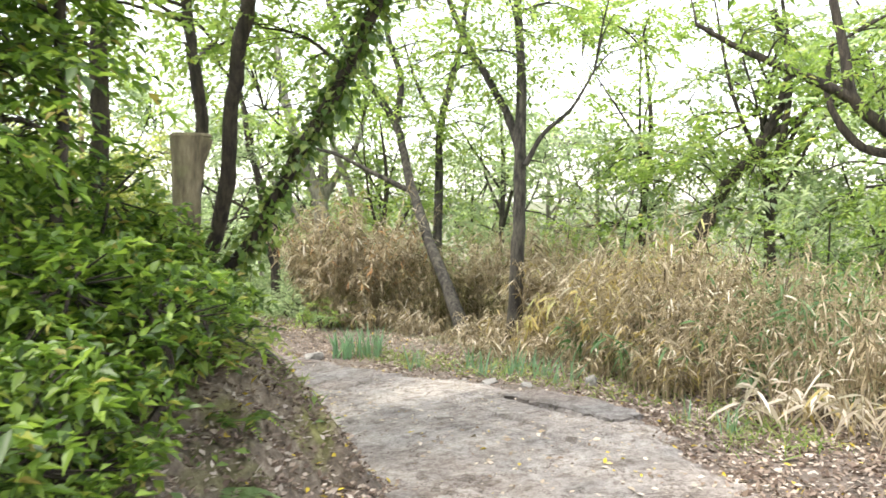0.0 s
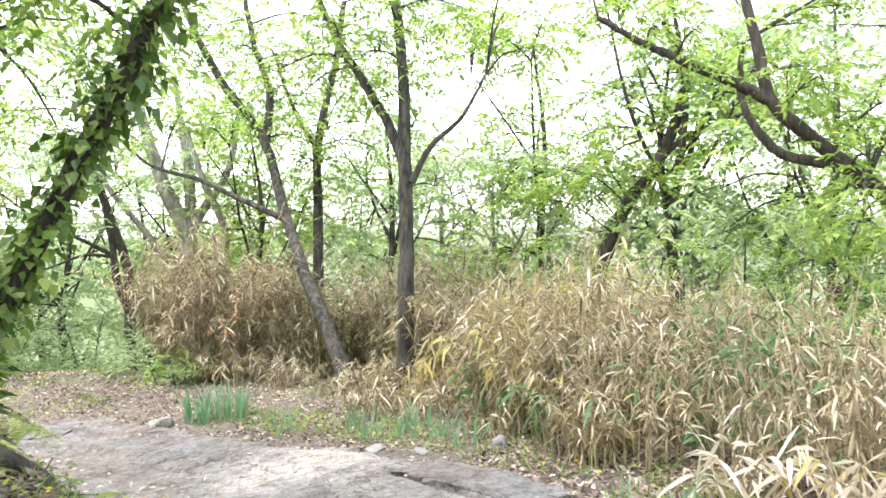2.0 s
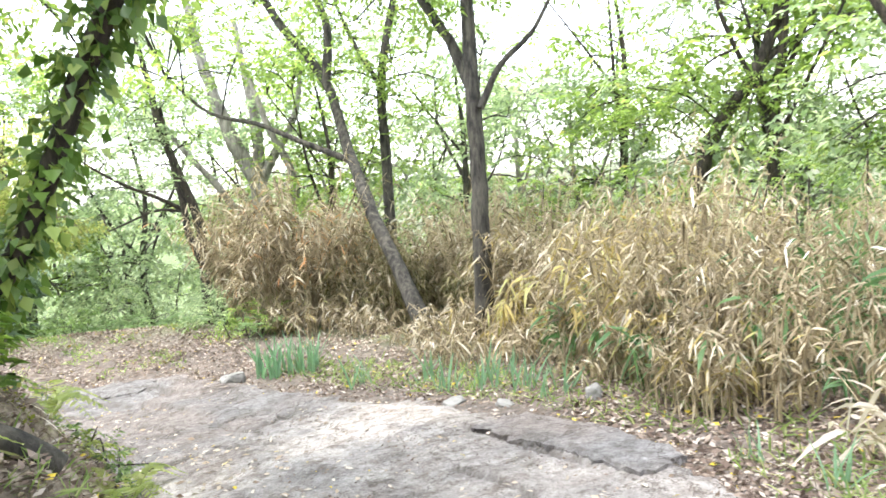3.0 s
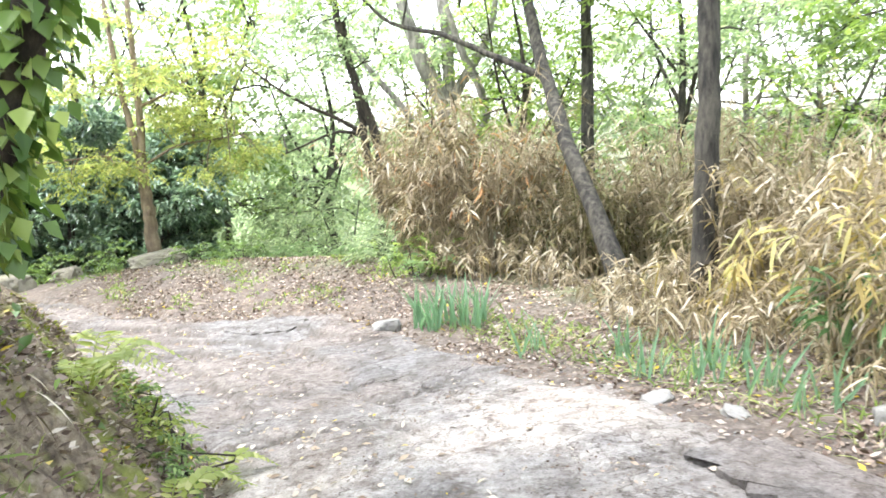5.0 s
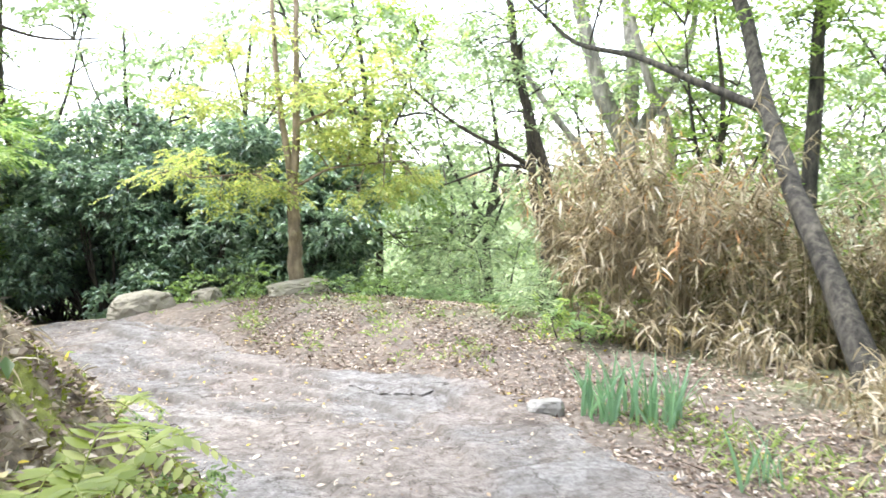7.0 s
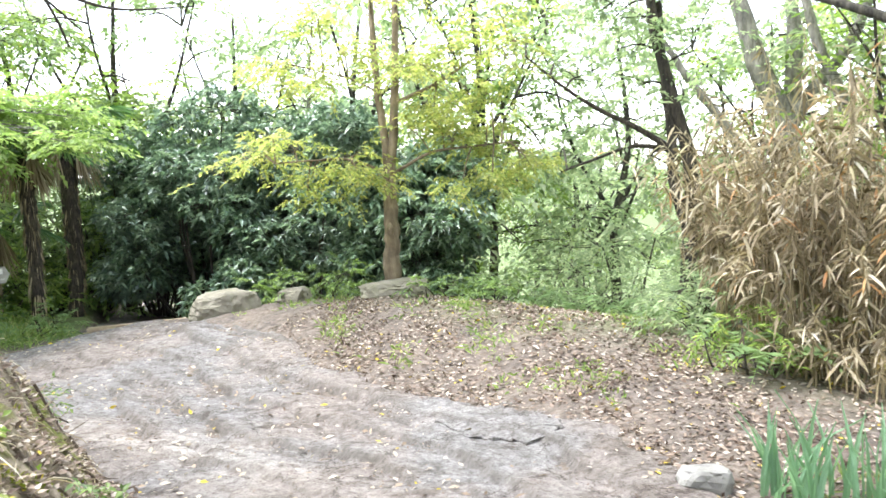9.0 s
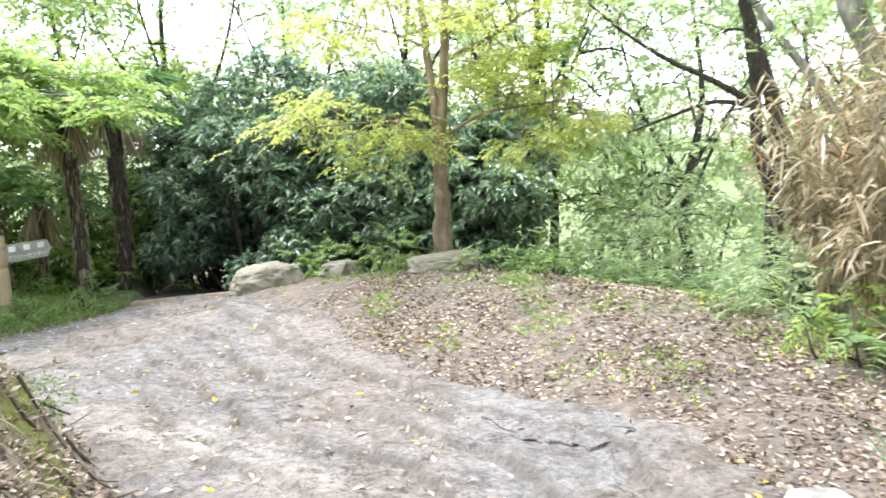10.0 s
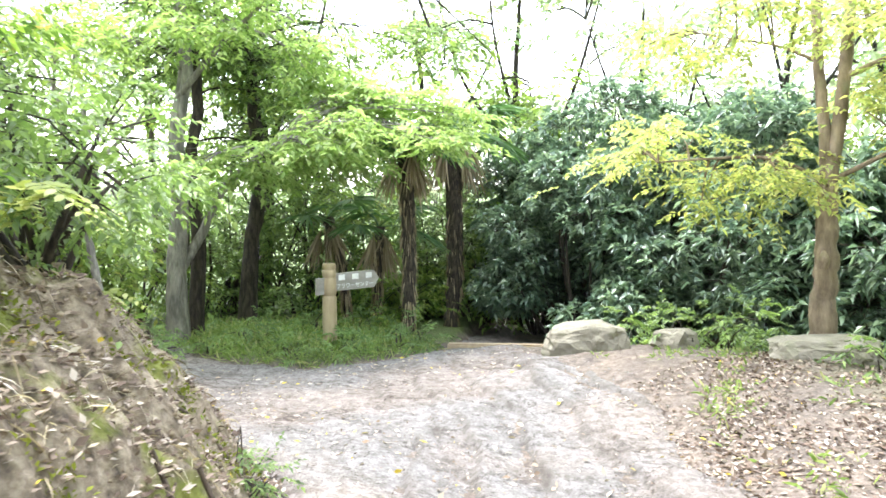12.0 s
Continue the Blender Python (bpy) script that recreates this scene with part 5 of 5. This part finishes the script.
palm("young palm with brown hanging fronds behind the sign", [(-14.0, 12.9, -1.6), (-14.05, 12.95, -0.8), (-14.1, 13.0, 0.0)], 0.07, 5, 6, 0.6)


# ---- rocks ----
def rock(name, label, at, size, mat, seed, turn=0.0, sink=0.3, sub=3, category="rock", tilt=0.0, flat_top=1.0, lump=0.36):
    bm = bmesh.new()
    bmesh.ops.create_icosphere(bm, subdivisions=sub, radius=1.0)
    for v in bm.verts:
        p = v.co.copy()
        p = Vector((math.copysign(abs(p.x) ** 0.65, p.x), math.copysign(abs(p.y) ** 0.7, p.y), math.copysign(abs(p.z) ** 0.8, p.z)))
        k = 1 + lump * noise.noise(p * 1.3 + Vector((seed, 0, 0))) + 0.12 * noise.noise(p * 3.1 + Vector((0, seed, 0))) + 0.03 * noise.noise(p * 8 + Vector((0, 0, seed)))
        p *= k
        p.z = min(p.z, flat_top)
        p.z *= 1 + 0.25 * p.x
        v.co = Vector((p.x * size[0], p.y * size[1], p.z * size[2]))
    bmesh.ops.transform(bm, matrix=pose(at[0], at[1], float(land(at[0], at[1])) + size[2] * (1 - 2 * sink), tilt, 0, turn), verts=bm.verts)
    ob = part(name, bm, mat)
    return tagged(ob, label, category)


rock("boulder", "long pale boulder at the foot of the young tree", (-6.85, 14.6), (0.46, 0.25, 0.18), ROCK, 3.1, 36, 0.42, 4, flat_top=0.85, lump=0.2)
rock("boulder", "pale weathered boulder at the end of the mound", (-8.95, 13.55), (0.44, 0.28, 0.26), ROCK, 8.7, 40, 0.4, 4, flat_top=0.9, lump=0.24)
rock("boulder", "small pale rock half hidden by leaves", (-8.2, 14.1), (0.22, 0.16, 0.13), ROCK, 5.2, 10, 0.3)
rock("stone", "grey loose stone at the path edge by the iris", (-1.92, 11.02), (0.13, 0.1, 0.1), PALE_STONE, 1.7, 20, 0.2, tilt=-8.0, flat_top=0.45)
rock("stone", "pale broken stone lying at the path edge", (0.55, 8.65), (0.1, 0.08, 0.035), PALE_STONE, 4.4, 50, 0.35)
rock("stone", "flat grey stone among dry leaves", (0.95, 8.35), (0.09, 0.06, 0.03), PALE_STONE, 6.4, 120, 0.35)
rock("stone", "pale upright stone among the grass", (1.62, 8.05), (0.06, 0.05, 0.08), PALE_STONE, 9.9, 0, 0.3)


def slab(label, corners, thick, lift):
    """A broken plate of concrete with a rough edge."""
    bm = bmesh.new()
    ring = []
    pts = np.array(corners + corners[:1], float)
    for a, b in zip(pts[:-1], pts[1:]):
        for t in np.linspace(0, 1, 10)[:-1]:
            p = a + (b - a) * t + rng.normal(size=2) * 0.02
            ring.append((p[0], p[1]))
    cx, cy = pts[:-1].mean(0)
    top = [bm.verts.new((x, y, float(land(x, y)) + lift + 0.006 * rng.normal())) for x, y in ring]
    low = [bm.verts.new((x + 0.02 * rng.normal(), y + 0.02 * rng.normal(), float(land(x, y)) + lift - thick)) for x, y in ring]
    inner = [bm.verts.new((cx + (x - cx) * 0.55, cy + (y - cy) * 0.55, float(land(cx + (x - cx) * 0.55, cy + (y - cy) * 0.55)) + lift + 0.012)) for x, y in ring]
    mid = bm.verts.new((cx, cy, float(land(cx, cy)) + lift + 0.012))
    n = len(ring)
    for i in range(n):
        j = (i + 1) % n
        bm.faces.new((low[i], low[j], top[j], top[i]))
        bm.faces.new((top[i], top[j], inner[j], inner[i]))
        bm.faces.new((inner[i], inner[j], mid))
    bmesh.ops.recalc_face_normals(bm, faces=bm.faces)
    return tagged(part("concrete_slab", bm, PATH), label, "slab", "broken slabs")


slab("broken concrete slab lifted at the path edge", [(0.66, 7.72), (1.05, 7.85), (1.5, 7.1), (1.75, 6.4), (1.45, 6.2), (1.2, 6.65), (0.95, 7.1)], 0.09, 0.06)
slab("cracked concrete plate standing proud of the path", [(-4.05, 11.45), (-3.75, 11.75), (-3.3, 11.75), (-2.95, 11.5), (-3.1, 11.25), (-3.55, 11.2)], 0.07, 0.042)
slab("flat worn concrete plate with broken edge", [(-1.75, 9.75), (-1.2, 10.0), (-0.75, 9.55), (-0.95, 9.2), (-1.4, 9.3)], 0.05, 0.045)

# ---- signpost ----
POST = (-11.9, 11.55)
sign = thing("signpost", on_land(*POST), "short wooden guide post with two arrow boards in grass", "signpost")
base = sign.location.z
bm = bmesh.new()
prof = [(-0.2, 0.098), (0.55, 0.095), (0.62, 0.094), (0.63, 0.084), (0.655, 0.084), (0.665, 0.094), (0.86, 0.093), (0.87, 0.084), (0.895, 0.084), (0.905, 0.092), (0.97, 0.092), (0.978, 0.083), (0.997, 0.083), (1.007, 0.09), (1.05, 0.088), (1.065, 0.078)]
rings = []
for h, r in prof:
    rings.append([bm.verts.new((POST[0] + r * math.cos(a), POST[1] + r * math.sin(a), base + h)) for a in np.linspace(0, 2 * math.pi, 20, endpoint=False)])
for a, b in zip(rings[:-1], rings[1:]):
    for i in range(20):
        bm.faces.new((a[i], a[(i + 1) % 20], b[(i + 1) % 20], b[i]))
bm.faces.new(rings[-1])
part("post", bm, POST_WOOD, sign, "tan round post with turned grooves", True)
AX = Vector((-0.3, 0.954, 0)).normalized()
NRM = Vector((AX.y, -AX.x, 0))


def board(name, a, b, z0, z1, point, label):
    bm = bmesh.new()
    mid = (z0 + z1) / 2
    outline = [(a, z0), (b, z0), (b + point, mid), (b, z1), (a, z1)] if point else [(a, z0), (b, z0), (b, z1), (a, z1)]
    sides = []
    for k in (0.02, -0.02):
        sides.append([bm.verts.new(Vector((*POST, base)) + AX * u + Vector((0, 0, w)) + NRM * k) for u, w in outline])
    bm.faces.new(sides[0])
    bm.faces.new(list(reversed(sides[1])))
    n = len(outline)
    for i in range(n):
        bm.faces.new((sides[0][i], sides[1][i], sides[1][(i + 1) % n], sides[0][(i + 1) % n]))
    bmesh.ops.recalc_face_normals(bm, faces=bm.faces)
    bmesh.ops.bevel(bm, geom=list(bm.edges), offset=0.005, segments=1, affect="EDGES")
    return part(name, bm, BOARD_WOOD, sign, label)


arrow = board("arrow_board", 0.07, 0.72, 0.69, 0.93, 0.08, "grey board with white lettering")
board("plain_board", -0.21, -0.07, 0.66, 0.88, 0, "short blank end of a board")
for i in range(3):
    bm = bmesh.new()
    u = 0.13 + i * 0.22
    vs = [bm.verts.new(Vector((*POST, base)) + AX * (u + du) + Vector((0, 0, 0.83 + dz)) + NRM * k) for k in (0.0205, 0.024) for du, dz in ((0, 0), (0.1, 0), (0.1, 0.075), (0, 0.075))]
    for f in ((0, 1, 2, 3), (7, 6, 5, 4), (0, 4, 5, 1), (1, 5, 6, 2), (2, 6, 7, 3), (3, 7, 4, 0)):
        bm.faces.new([vs[j] for j in f])
    bmesh.ops.recalc_face_normals(bm, faces=bm.faces)
    part("character", bm, SIGN_WHITE, arrow)
font = bpy.data.curves.new("lettering", "FONT")
font.body, font.size, font.extrude = "フラワーセンター", 0.076, 0.001
tmp = bpy.data.objects.new("lettering", font)
letter_mesh = bpy.data.meshes.new_from_object(tmp)
bpy.data.objects.remove(tmp)
letter_mesh.materials.clear()
letter_mesh.materials.append(SIGN_WHITE)
letters = new("lettering", letter_mesh)
letters.parent = arrow
rot = Matrix((AX, Vector((0, 0, 1)), NRM)).transposed().to_4x4()
letters.matrix_basis = Matrix.Translation(AX * 0.09 + Vector((0, 0, 0.725)) + NRM * 0.023) @ rot

# timber step where the side path drops away
bm = bmesh.new()
bmesh.ops.create_cube(bm, size=1)
bmesh.ops.scale(bm, vec=(1.5, 0.14, 0.12), verts=bm.verts)
bmesh.ops.bevel(bm, geom=list(bm.edges), offset=0.02, segments=2, affect="EDGES")
bmesh.ops.transform(bm, matrix=pose(-11.5, 13.9, float(land(-11.5, 13.9)) + 0.02, 0, 0, 62), verts=bm.verts)
tagged(part("timber_step", bm, STEP_WOOD), "weathered timber edging at the head of the side path", "step")

# ---- tall cut trunk and log on the bank ----
stump = thing("tree_stump", on_land(-2.08, 6.05), "tall pale cut-off trunk with a flared top", "stump")
z0 = stump.location.z
v, q = tube(smooth_line([(-2.08, 6.05, z0 - 0.05), (-2.08, 6.07, 1.4), (-2.06, 6.1, 1.85), (-2.04, 6.12, 2.05)], 14), [0.12, 0.115, 0.11, 0.11, 0.11, 0.115, 0.13, 0.17], 12, 0.04)
mesh_from("trunk", v, q, STUMP_BARK, stump, "", True)
v, q = tube([(-2.04, 6.12, 2.05), (-2.04, 6.12, 2.075), (-2.04, 6.12, 2.08)], [0.17, 0.16, 0.01], 12, 0.02)
mesh_from("cut_top", v, q, STUMP_BARK, stump)
log = thing("cut_log", (-1.45, 5.45, float(land(-1.45, 5.45))), "short dark log lying on the leaf-strewn bank", "log")
v, q = tube(smooth_line([(-1.62, 5.3, float(land(-1.62, 5.3)) + 0.06), (-1.4, 5.45, float(land(-1.4, 5.45)) + 0.1), (-1.2, 5.55, float(land(-1.2, 5.55)) + 0.14)], 9), [0.05, 0.06, 0.055], 10, 0.06)
mesh_from("log_bark", v, q, BARK, log, "", True)


# ---- iris, grass and ferns ----
def blade_mesh(name, h, w, mat, bend):
    n = 5
    t = np.linspace(0, 1, n)
    ww = w * np.array([0.8, 1, 0.9, 0.6, 0.02]) / 2
    c = np.stack([bend * t**2, np.zeros(n), h * (t - 0.12 * bend * t**3)], 1)
    v = np.concatenate([c + [0, 1, 0] * ww[:, None], c - [0, 1, 0] * ww[:, None], c + [0.006, 0, 0]], 0)
    f = []
    for i in range(n - 1):
        f += [(i, i + 1, 2 * n + i + 1, 2 * n + i), (2 * n + i, 2 * n + i + 1, n + i + 1, n + i)]
    me = bpy.data.meshes.new(name)
    me.from_pydata([tuple(p) for p in v], [], f)
    me.materials.append(mat)
    return me


iris_meshes = [blade_mesh("blade", 0.42 + 0.05 * i, 0.032, IRIS, 0.02 + 0.07 * i) for i in range(4)]


def iris(label, x, y, r, n, scale):
    root = thing("iris_clump", on_land(x, y), label, "iris", "iris clumps along the path")
    for i in range(n):
        a, k = rng.random() * 6.28, math.sqrt(rng.random()) * r
        px, py = k * math.cos(a), k * math.sin(a)
        b = new("blade", iris_meshes[rng.integers(4)])
        b.parent = root
        b.matrix_basis = pose(px, py, float(land(x + px, y + py)) - root.location.z - 0.02, rng.normal() * 11, rng.normal() * 11, rng.random() * 360) @ Matrix.Scale(scale * (0.7 + 0.5 * rng.random()), 4)


iris("dense clump of upright blue-green iris blades", -1.45, 11.05, 0.2, 44, 0.88)
iris("dense clump of upright blue-green iris blades", -1.05, 10.95, 0.17, 38, 0.82)
for x, y in ((0.55, 9.15), (0.85, 8.95), (1.15, 8.7), (1.35, 8.35), (0.3, 9.5), (1.0, 9.2), (-0.35, 9.95)):
    iris("thin tuft of young green iris blades", x, y, 0.14, 13, 0.65)
iris("small tuft of green blades in dry leaves", 2.25, 5.75, 0.08, 8, 0.5)
iris("small tuft of green blades in dry leaves", 2.1, 6.3, 0.08, 6, 0.45)


def fern(label, x, y, fronds, size, lean=(0, 0), leaf=FERN):
    root = thing("fern", on_land(x, y), label, "fern", "ferns on the bank")
    o = np.array(root.location)
    for i in range(fronds):
        a = 6.28 * i / fronds + rng.random() * 0.8
        way = np.array([math.cos(a) + lean[0], math.sin(a) + lean[1], 0])
        way /= max(0.3, np.linalg.norm(way))
        ln = size * (0.75 + 0.5 * rng.random())
        rib = smooth_line([o, o + way * ln * 0.5 + [0, 0, ln * 0.45], o + way * ln + [0, 0, ln * 0.12]], 18)
        d = unit(np.gradient(rib, axis=0))
        s = unit(np.cross(d, [0, 0, 1.0]))
        c = np.concatenate([rib[3:], rib[3:]])
        dd = np.concatenate([s[3:] * 0.9 + d[3:] * 0.35, -s[3:] * 0.9 + d[3:] * 0.35])
        w = np.tile(np.interp(np.linspace(0, 1, 15), [0, 0.25, 1], [0.55, 1, 0.08]), 2) * ln * 0.27
        v1, f1 = leaf_blades(c, dd, w, w * 0.3 + 0.006, 0.1, True, 2.5)
        v2, q2 = tube(rib, [0.004, 0.0015], 3)
        mesh_from("frond", np.concatenate([v1, v2]), [f1[0], f1[1], q2 + len(v1)], leaf, root)


fern("large yellow-green fern arching over the bank", -2.2, 7.2, 6, 0.43, (0.9, 0.1))
fern("yellow-green fern on the mossy bank", -1.95, 6.9, 6, 0.38, (0.9, 0.0))
fern("fern growing from the top of the bank", -2.95, 7.9, 6, 0.28, (0.5, 0.6))
fern("small fern at the foot of the bank", -1.75, 7.45, 5, 0.3, (0.4, 0.2))
fern("fern beside the shrubs", -1.3, 4.6, 6, 0.4, (0.6, 0.2))
fern("pale fern leaning over the path", -1.35, 6.5, 5, 0.3, (0.8, 0.0))
fern("green fern on the brow of the bank", -5.6, 8.5, 7, 0.5, (0.2, 0.6))
fern("green fern on the brow of the bank", -6.4, 8.75, 7, 0.45, (0.2, 0.6))


def strew(name, label, category, n, region, mat, size, slim, tilt, bend, long, up=1.2, lift=0.004, way_up=0.0):
    """Many small leaves or blades over a stretch of ground, as one object."""
    x, y = region(n)
    z = land(x, y) + lift
    d = rng.normal(size=(len(x), 3)) * [1, 1, tilt] + [0, 0, way_up]
    s = size * (0.5 + rng.random(len(x)))
    v, f = leaf_blades(np.stack([x, y, z], 1), d, s, s * slim, bend, long, up)
    return tagged(mesh_from(name, v, f, mat), label, category, kind="stuff")


def outside(n, x0, x1, y0, y1, lo, hi, dense=None):
    """Places whose distance outside the path lies between lo and hi."""
    x, y = x0 + (x1 - x0) * rng.random(n * 4), y0 + (y1 - y0) * rng.random(n * 4)
    p = -in_path(x, y) + 0.1 * wave(x, y, 3, 2)
    ok = (p > lo) & (p < hi)
    if dense is not None:
        ok &= rng.random(len(x)) < dense(x, y)
    return x[ok][:n], y[ok][:n]


clumpy = lambda x, y: np.clip(0.5 + 0.7 * wave(x, y, 2.3, 9), 0.12, 1)
strew("leaf_litter", "brown and tan fallen leaves strewn beside the path", "leaf litter", 85000, lambda n: outside(n, -7.5, 4.5, 3.5, 15.5, -0.12, 2.6, clumpy), LITTER, 0.04, 0.5, 0.22, -0.1, False)
strew("leaf_litter", "fallen leaves on the bank below the shrubs", "leaf litter", 22000, lambda n: outside(n, -6.5, 0.3, 1.0, 10.5, -0.1, 1.7, clumpy), LITTER, 0.04, 0.5, 0.25, -0.1, False)
strew("leaf_litter", "scattered single fallen leaves on the concrete", "leaf litter", 2800, lambda n: outside(n, -11, 2, 1.5, 13.5, -4, -0.1, lambda x, y: np.clip(0.4 + 0.9 * wave(x, y, 1.3, 5), 0.08, 1)), PATH_LEAF, 0.05, 0.5, 0.12, -0.05, False, lift=0.04)
strew("leaf_litter", "crumbled leaf fragments and grit on the concrete", "leaf litter", 15000, lambda n: outside(n, -11, 2, 1.5, 13.5, -4, -0.02, lambda x, y: np.clip(0.15 + 1.1 * wave(x, y, 2.1, 8) + 0.5 * wave(x, y, 7.3, 2), 0.03, 1)), LITTER, 0.022, 0.5, 0.2, -0.05, False, lift=0.036)
strew("grass", "short fresh grass on the verge round the signpost", "grass", 8000, lambda n: outside(n, -14.5, -10.6, 8.6, 13.2, 0.02, 3.0), GRASS, 0.2, 0.06, 0.5, 0.3, True, 0.5, -0.01, 1.1)
strew("grass", "green weeds and grass along the bamboo edge", "grass", 6500, lambda n: outside(n, -1.5, 3.2, 5.0, 11.5, 0.25, 1.1, clumpy), GRASS, 0.14, 0.06, 0.5, 0.3, True, 0.5, -0.01, 0.9)
strew("grass", "sparse low weeds on the mound", "grass", 8000, lambda n: outside(n, -9.5, -2, 12.0, 15.2, 0.3, 2.8, lambda x, y: np.clip(wave(x, y, 2.9, 4) * 1.4 - 0.05, 0, 1)), GRASS, 0.09, 0.16, 0.5, 0.3, True, 0.5, -0.01, 0.7)
strew("dry_straw", "dry straw and roots hanging from the bank face", "straw", 5500, lambda n: outside(n, -8.5, -1.6, 5.8, 10.0, 0.15, 1.7, lambda x, y: (bank_depth(x, y) > 0) * clumpy(x, y)), DRY, 0.1, 0.05, 0.6, 0.6, True, 0.6, 0.02)
strew("low_weeds", "small green weeds on the bank", "weeds", 2500, lambda n: outside(n, -9, -0.6, 2.0, 10.2, 0.2, 2.2, lambda x, y: (bank_depth(x, y) > 0) * np.clip(wave(x, y, 1.9, 6) * 1.6 - 0.2, 0, 1)), SHRUB, 0.08, 0.4, 0.6, 0.2, False, 1.0, 0.03, 0.5)
for x, y in ((-5.8, 15.3), (-5.2, 15.5), (-4.6, 15.2), (-4.0, 15.6), (-3.5, 15.1), (-3.0, 14.7), (-4.9, 16.0), (-3.9, 16.1), (-6.4, 15.6), (-2.6, 14.3), (-2.35, 13.5), (-1.95, 12.9), (-3.3, 15.9)):
    fern("pale green bracken on the slope behind the mound", x, y, 7, 0.5, (0, 0), BRACKEN)
for x, y, h in ((-11.6, 12.5, 0.12), (-12.1, 12.9, 0.2), (-11.4, 10.9, 0.1), (-12.4, 10.6, 0.25), (-12.9, 11.6, 0.3), (-12.2, 9.9, 0.2), (-11.5, 11.6, 0.1), (-13.1, 12.3, 0.3), (-12.9, 9.3, 0.3), (-11.3, 9.0, 0.25), (-10.4, 8.8, 0.25)):
    shrub("verge_weed", "soft green weeds growing on the grassy verge", (x, y), lobed(5, 0.3, 0.3, h, 0.2, 0.05), BRACKEN, 0.08, 170, slim=0.3, group="weeds on the verge", tuft=0.08, category="weed")


def lumps(name, label, category, n, region, mat, lo, hi):
    """Small angular clods or pebbles, as one object."""
    x, y = region(n)
    z = land(x, y)
    m = len(x)
    o = np.array([(1, 0, 0), (-1, 0, 0), (0, 1, 0), (0, -1, 0), (0, 0, 1), (0, 0, -1)], float)
    s = (lo + (hi - lo) * rng.random(m) ** 2)[:, None, None] * (0.6 + 0.8 * rng.random((m, 6, 1))) * np.array([1, 1, 0.75])
    a = rng.random(m) * 6.28
    v = o[None] * s
    v = np.stack([v[..., 0] * np.cos(a)[:, None] - v[..., 1] * np.sin(a)[:, None], v[..., 0] * np.sin(a)[:, None] + v[..., 1] * np.cos(a)[:, None], v[..., 2]], -1)
    v += np.stack([x, y, z], 1)[:, None, :]
    t = np.array([(0, 2, 4), (2, 1, 4), (1, 3, 4), (3, 0, 4), (2, 0, 5), (1, 2, 5), (3, 1, 5), (0, 3, 5)])
    f = (np.arange(m)[:, None, None] * 6 + t[None]).reshape(-1, 3)
    return tagged(mesh_from(name, v.reshape(-1, 3), f, mat), label, category, kind="stuff")


on_bank = lambda x, y: (bank_depth(x, y) > 0.02) * 1.0
lumps("clay_clods", "crumbled dry clay clods on the bank face", "soil", 4500, lambda n: outside(n, -9, -0.5, 4.5, 10.0, 0.02, 1.5, on_bank), CLOD, 0.005, 0.022)
lumps("pebbles", "small pebbles and grit scattered on the worn path", "pebbles", 9000, lambda n: outside(n, -11, 2, 2, 13.5, -4, 0.2), PALE_STONE, 0.003, 0.016)
strew("moss", "tufts of yellow-green moss on the bank face", "moss", 26000, lambda n: outside(n, -8, -1.2, 5.5, 10.0, 0.1, 1.4, lambda x, y: on_bank(x, y) * np.clip(wave(x, y, 3.3, 7) * 2.5 - 0.3, 0, 1)), MOSS, 0.03, 0.45, 0.5, 0.1, False, 1.0, -0.004, 1.0)
strew("fallen_twigs", "thin dark twigs lying in the litter", "twigs", 500, lambda n: outside(n, -8, 4, 4, 15, 0.0, 2.5), ROOT, 0.22, 0.03, 0.12, 0.0, True, 1.0, 0.02)
for i in range(16):
    x = -2.2 - 5.5 * rng.random()
    y = float(np.interp(-x, -LEFT[4:11, 0], LEFT[4:11, 1])) - 0.15 - 0.5 * rng.random()
    pts = []
    for s in range(6):
        pts.append((x, y, float(land(x, y)) + 0.012))
        x += rng.normal() * 0.05
        y += 0.09 + 0.03 * rng.random()
    v, q = tube(smooth_line(pts, 14), [0.008 + 0.008 * rng.random(), 0.003], 6, 0.08)
    tagged(mesh_from("root", v, q, ROOT, None, "", True), "dark exposed root running down the bank face", "root", "roots in the bank")
strew("leaf_litter", "thick reddish-brown leaf litter below the shrubs", "leaf litter", 6000, lambda n: outside(n, -2.2, 0.0, 1.5, 6.6, -0.15, 1.3), LITTER, 0.048, 0.5, 0.3, -0.1, False, lift=0.01)
strew("leaf_litter", "dry leaves lying along the bamboo edge", "leaf litter", 7000, lambda n: outside(n, 1.4, 4.2, 2.5, 8.5, -0.1, 1.5), LITTER, 0.048, 0.5, 0.3, -0.1, False, lift=0.008)
fern("dark green fern at the foot of the shrubs", -1.45, 5.0, 8, 0.3, (0.3, 0), SHRUB)
fern("dark green fern in the leaf litter", -1.15, 4.2, 7, 0.26, (0.3, 0), SHRUB)
fern("low green fern below the stump", -1.65, 5.7, 7, 0.3, (0.4, 0), SHRUB)
fern("grassy fern tuft beside the path bank", -1.0, 3.4, 7, 0.28, (0.3, 0.1), BRACKEN)
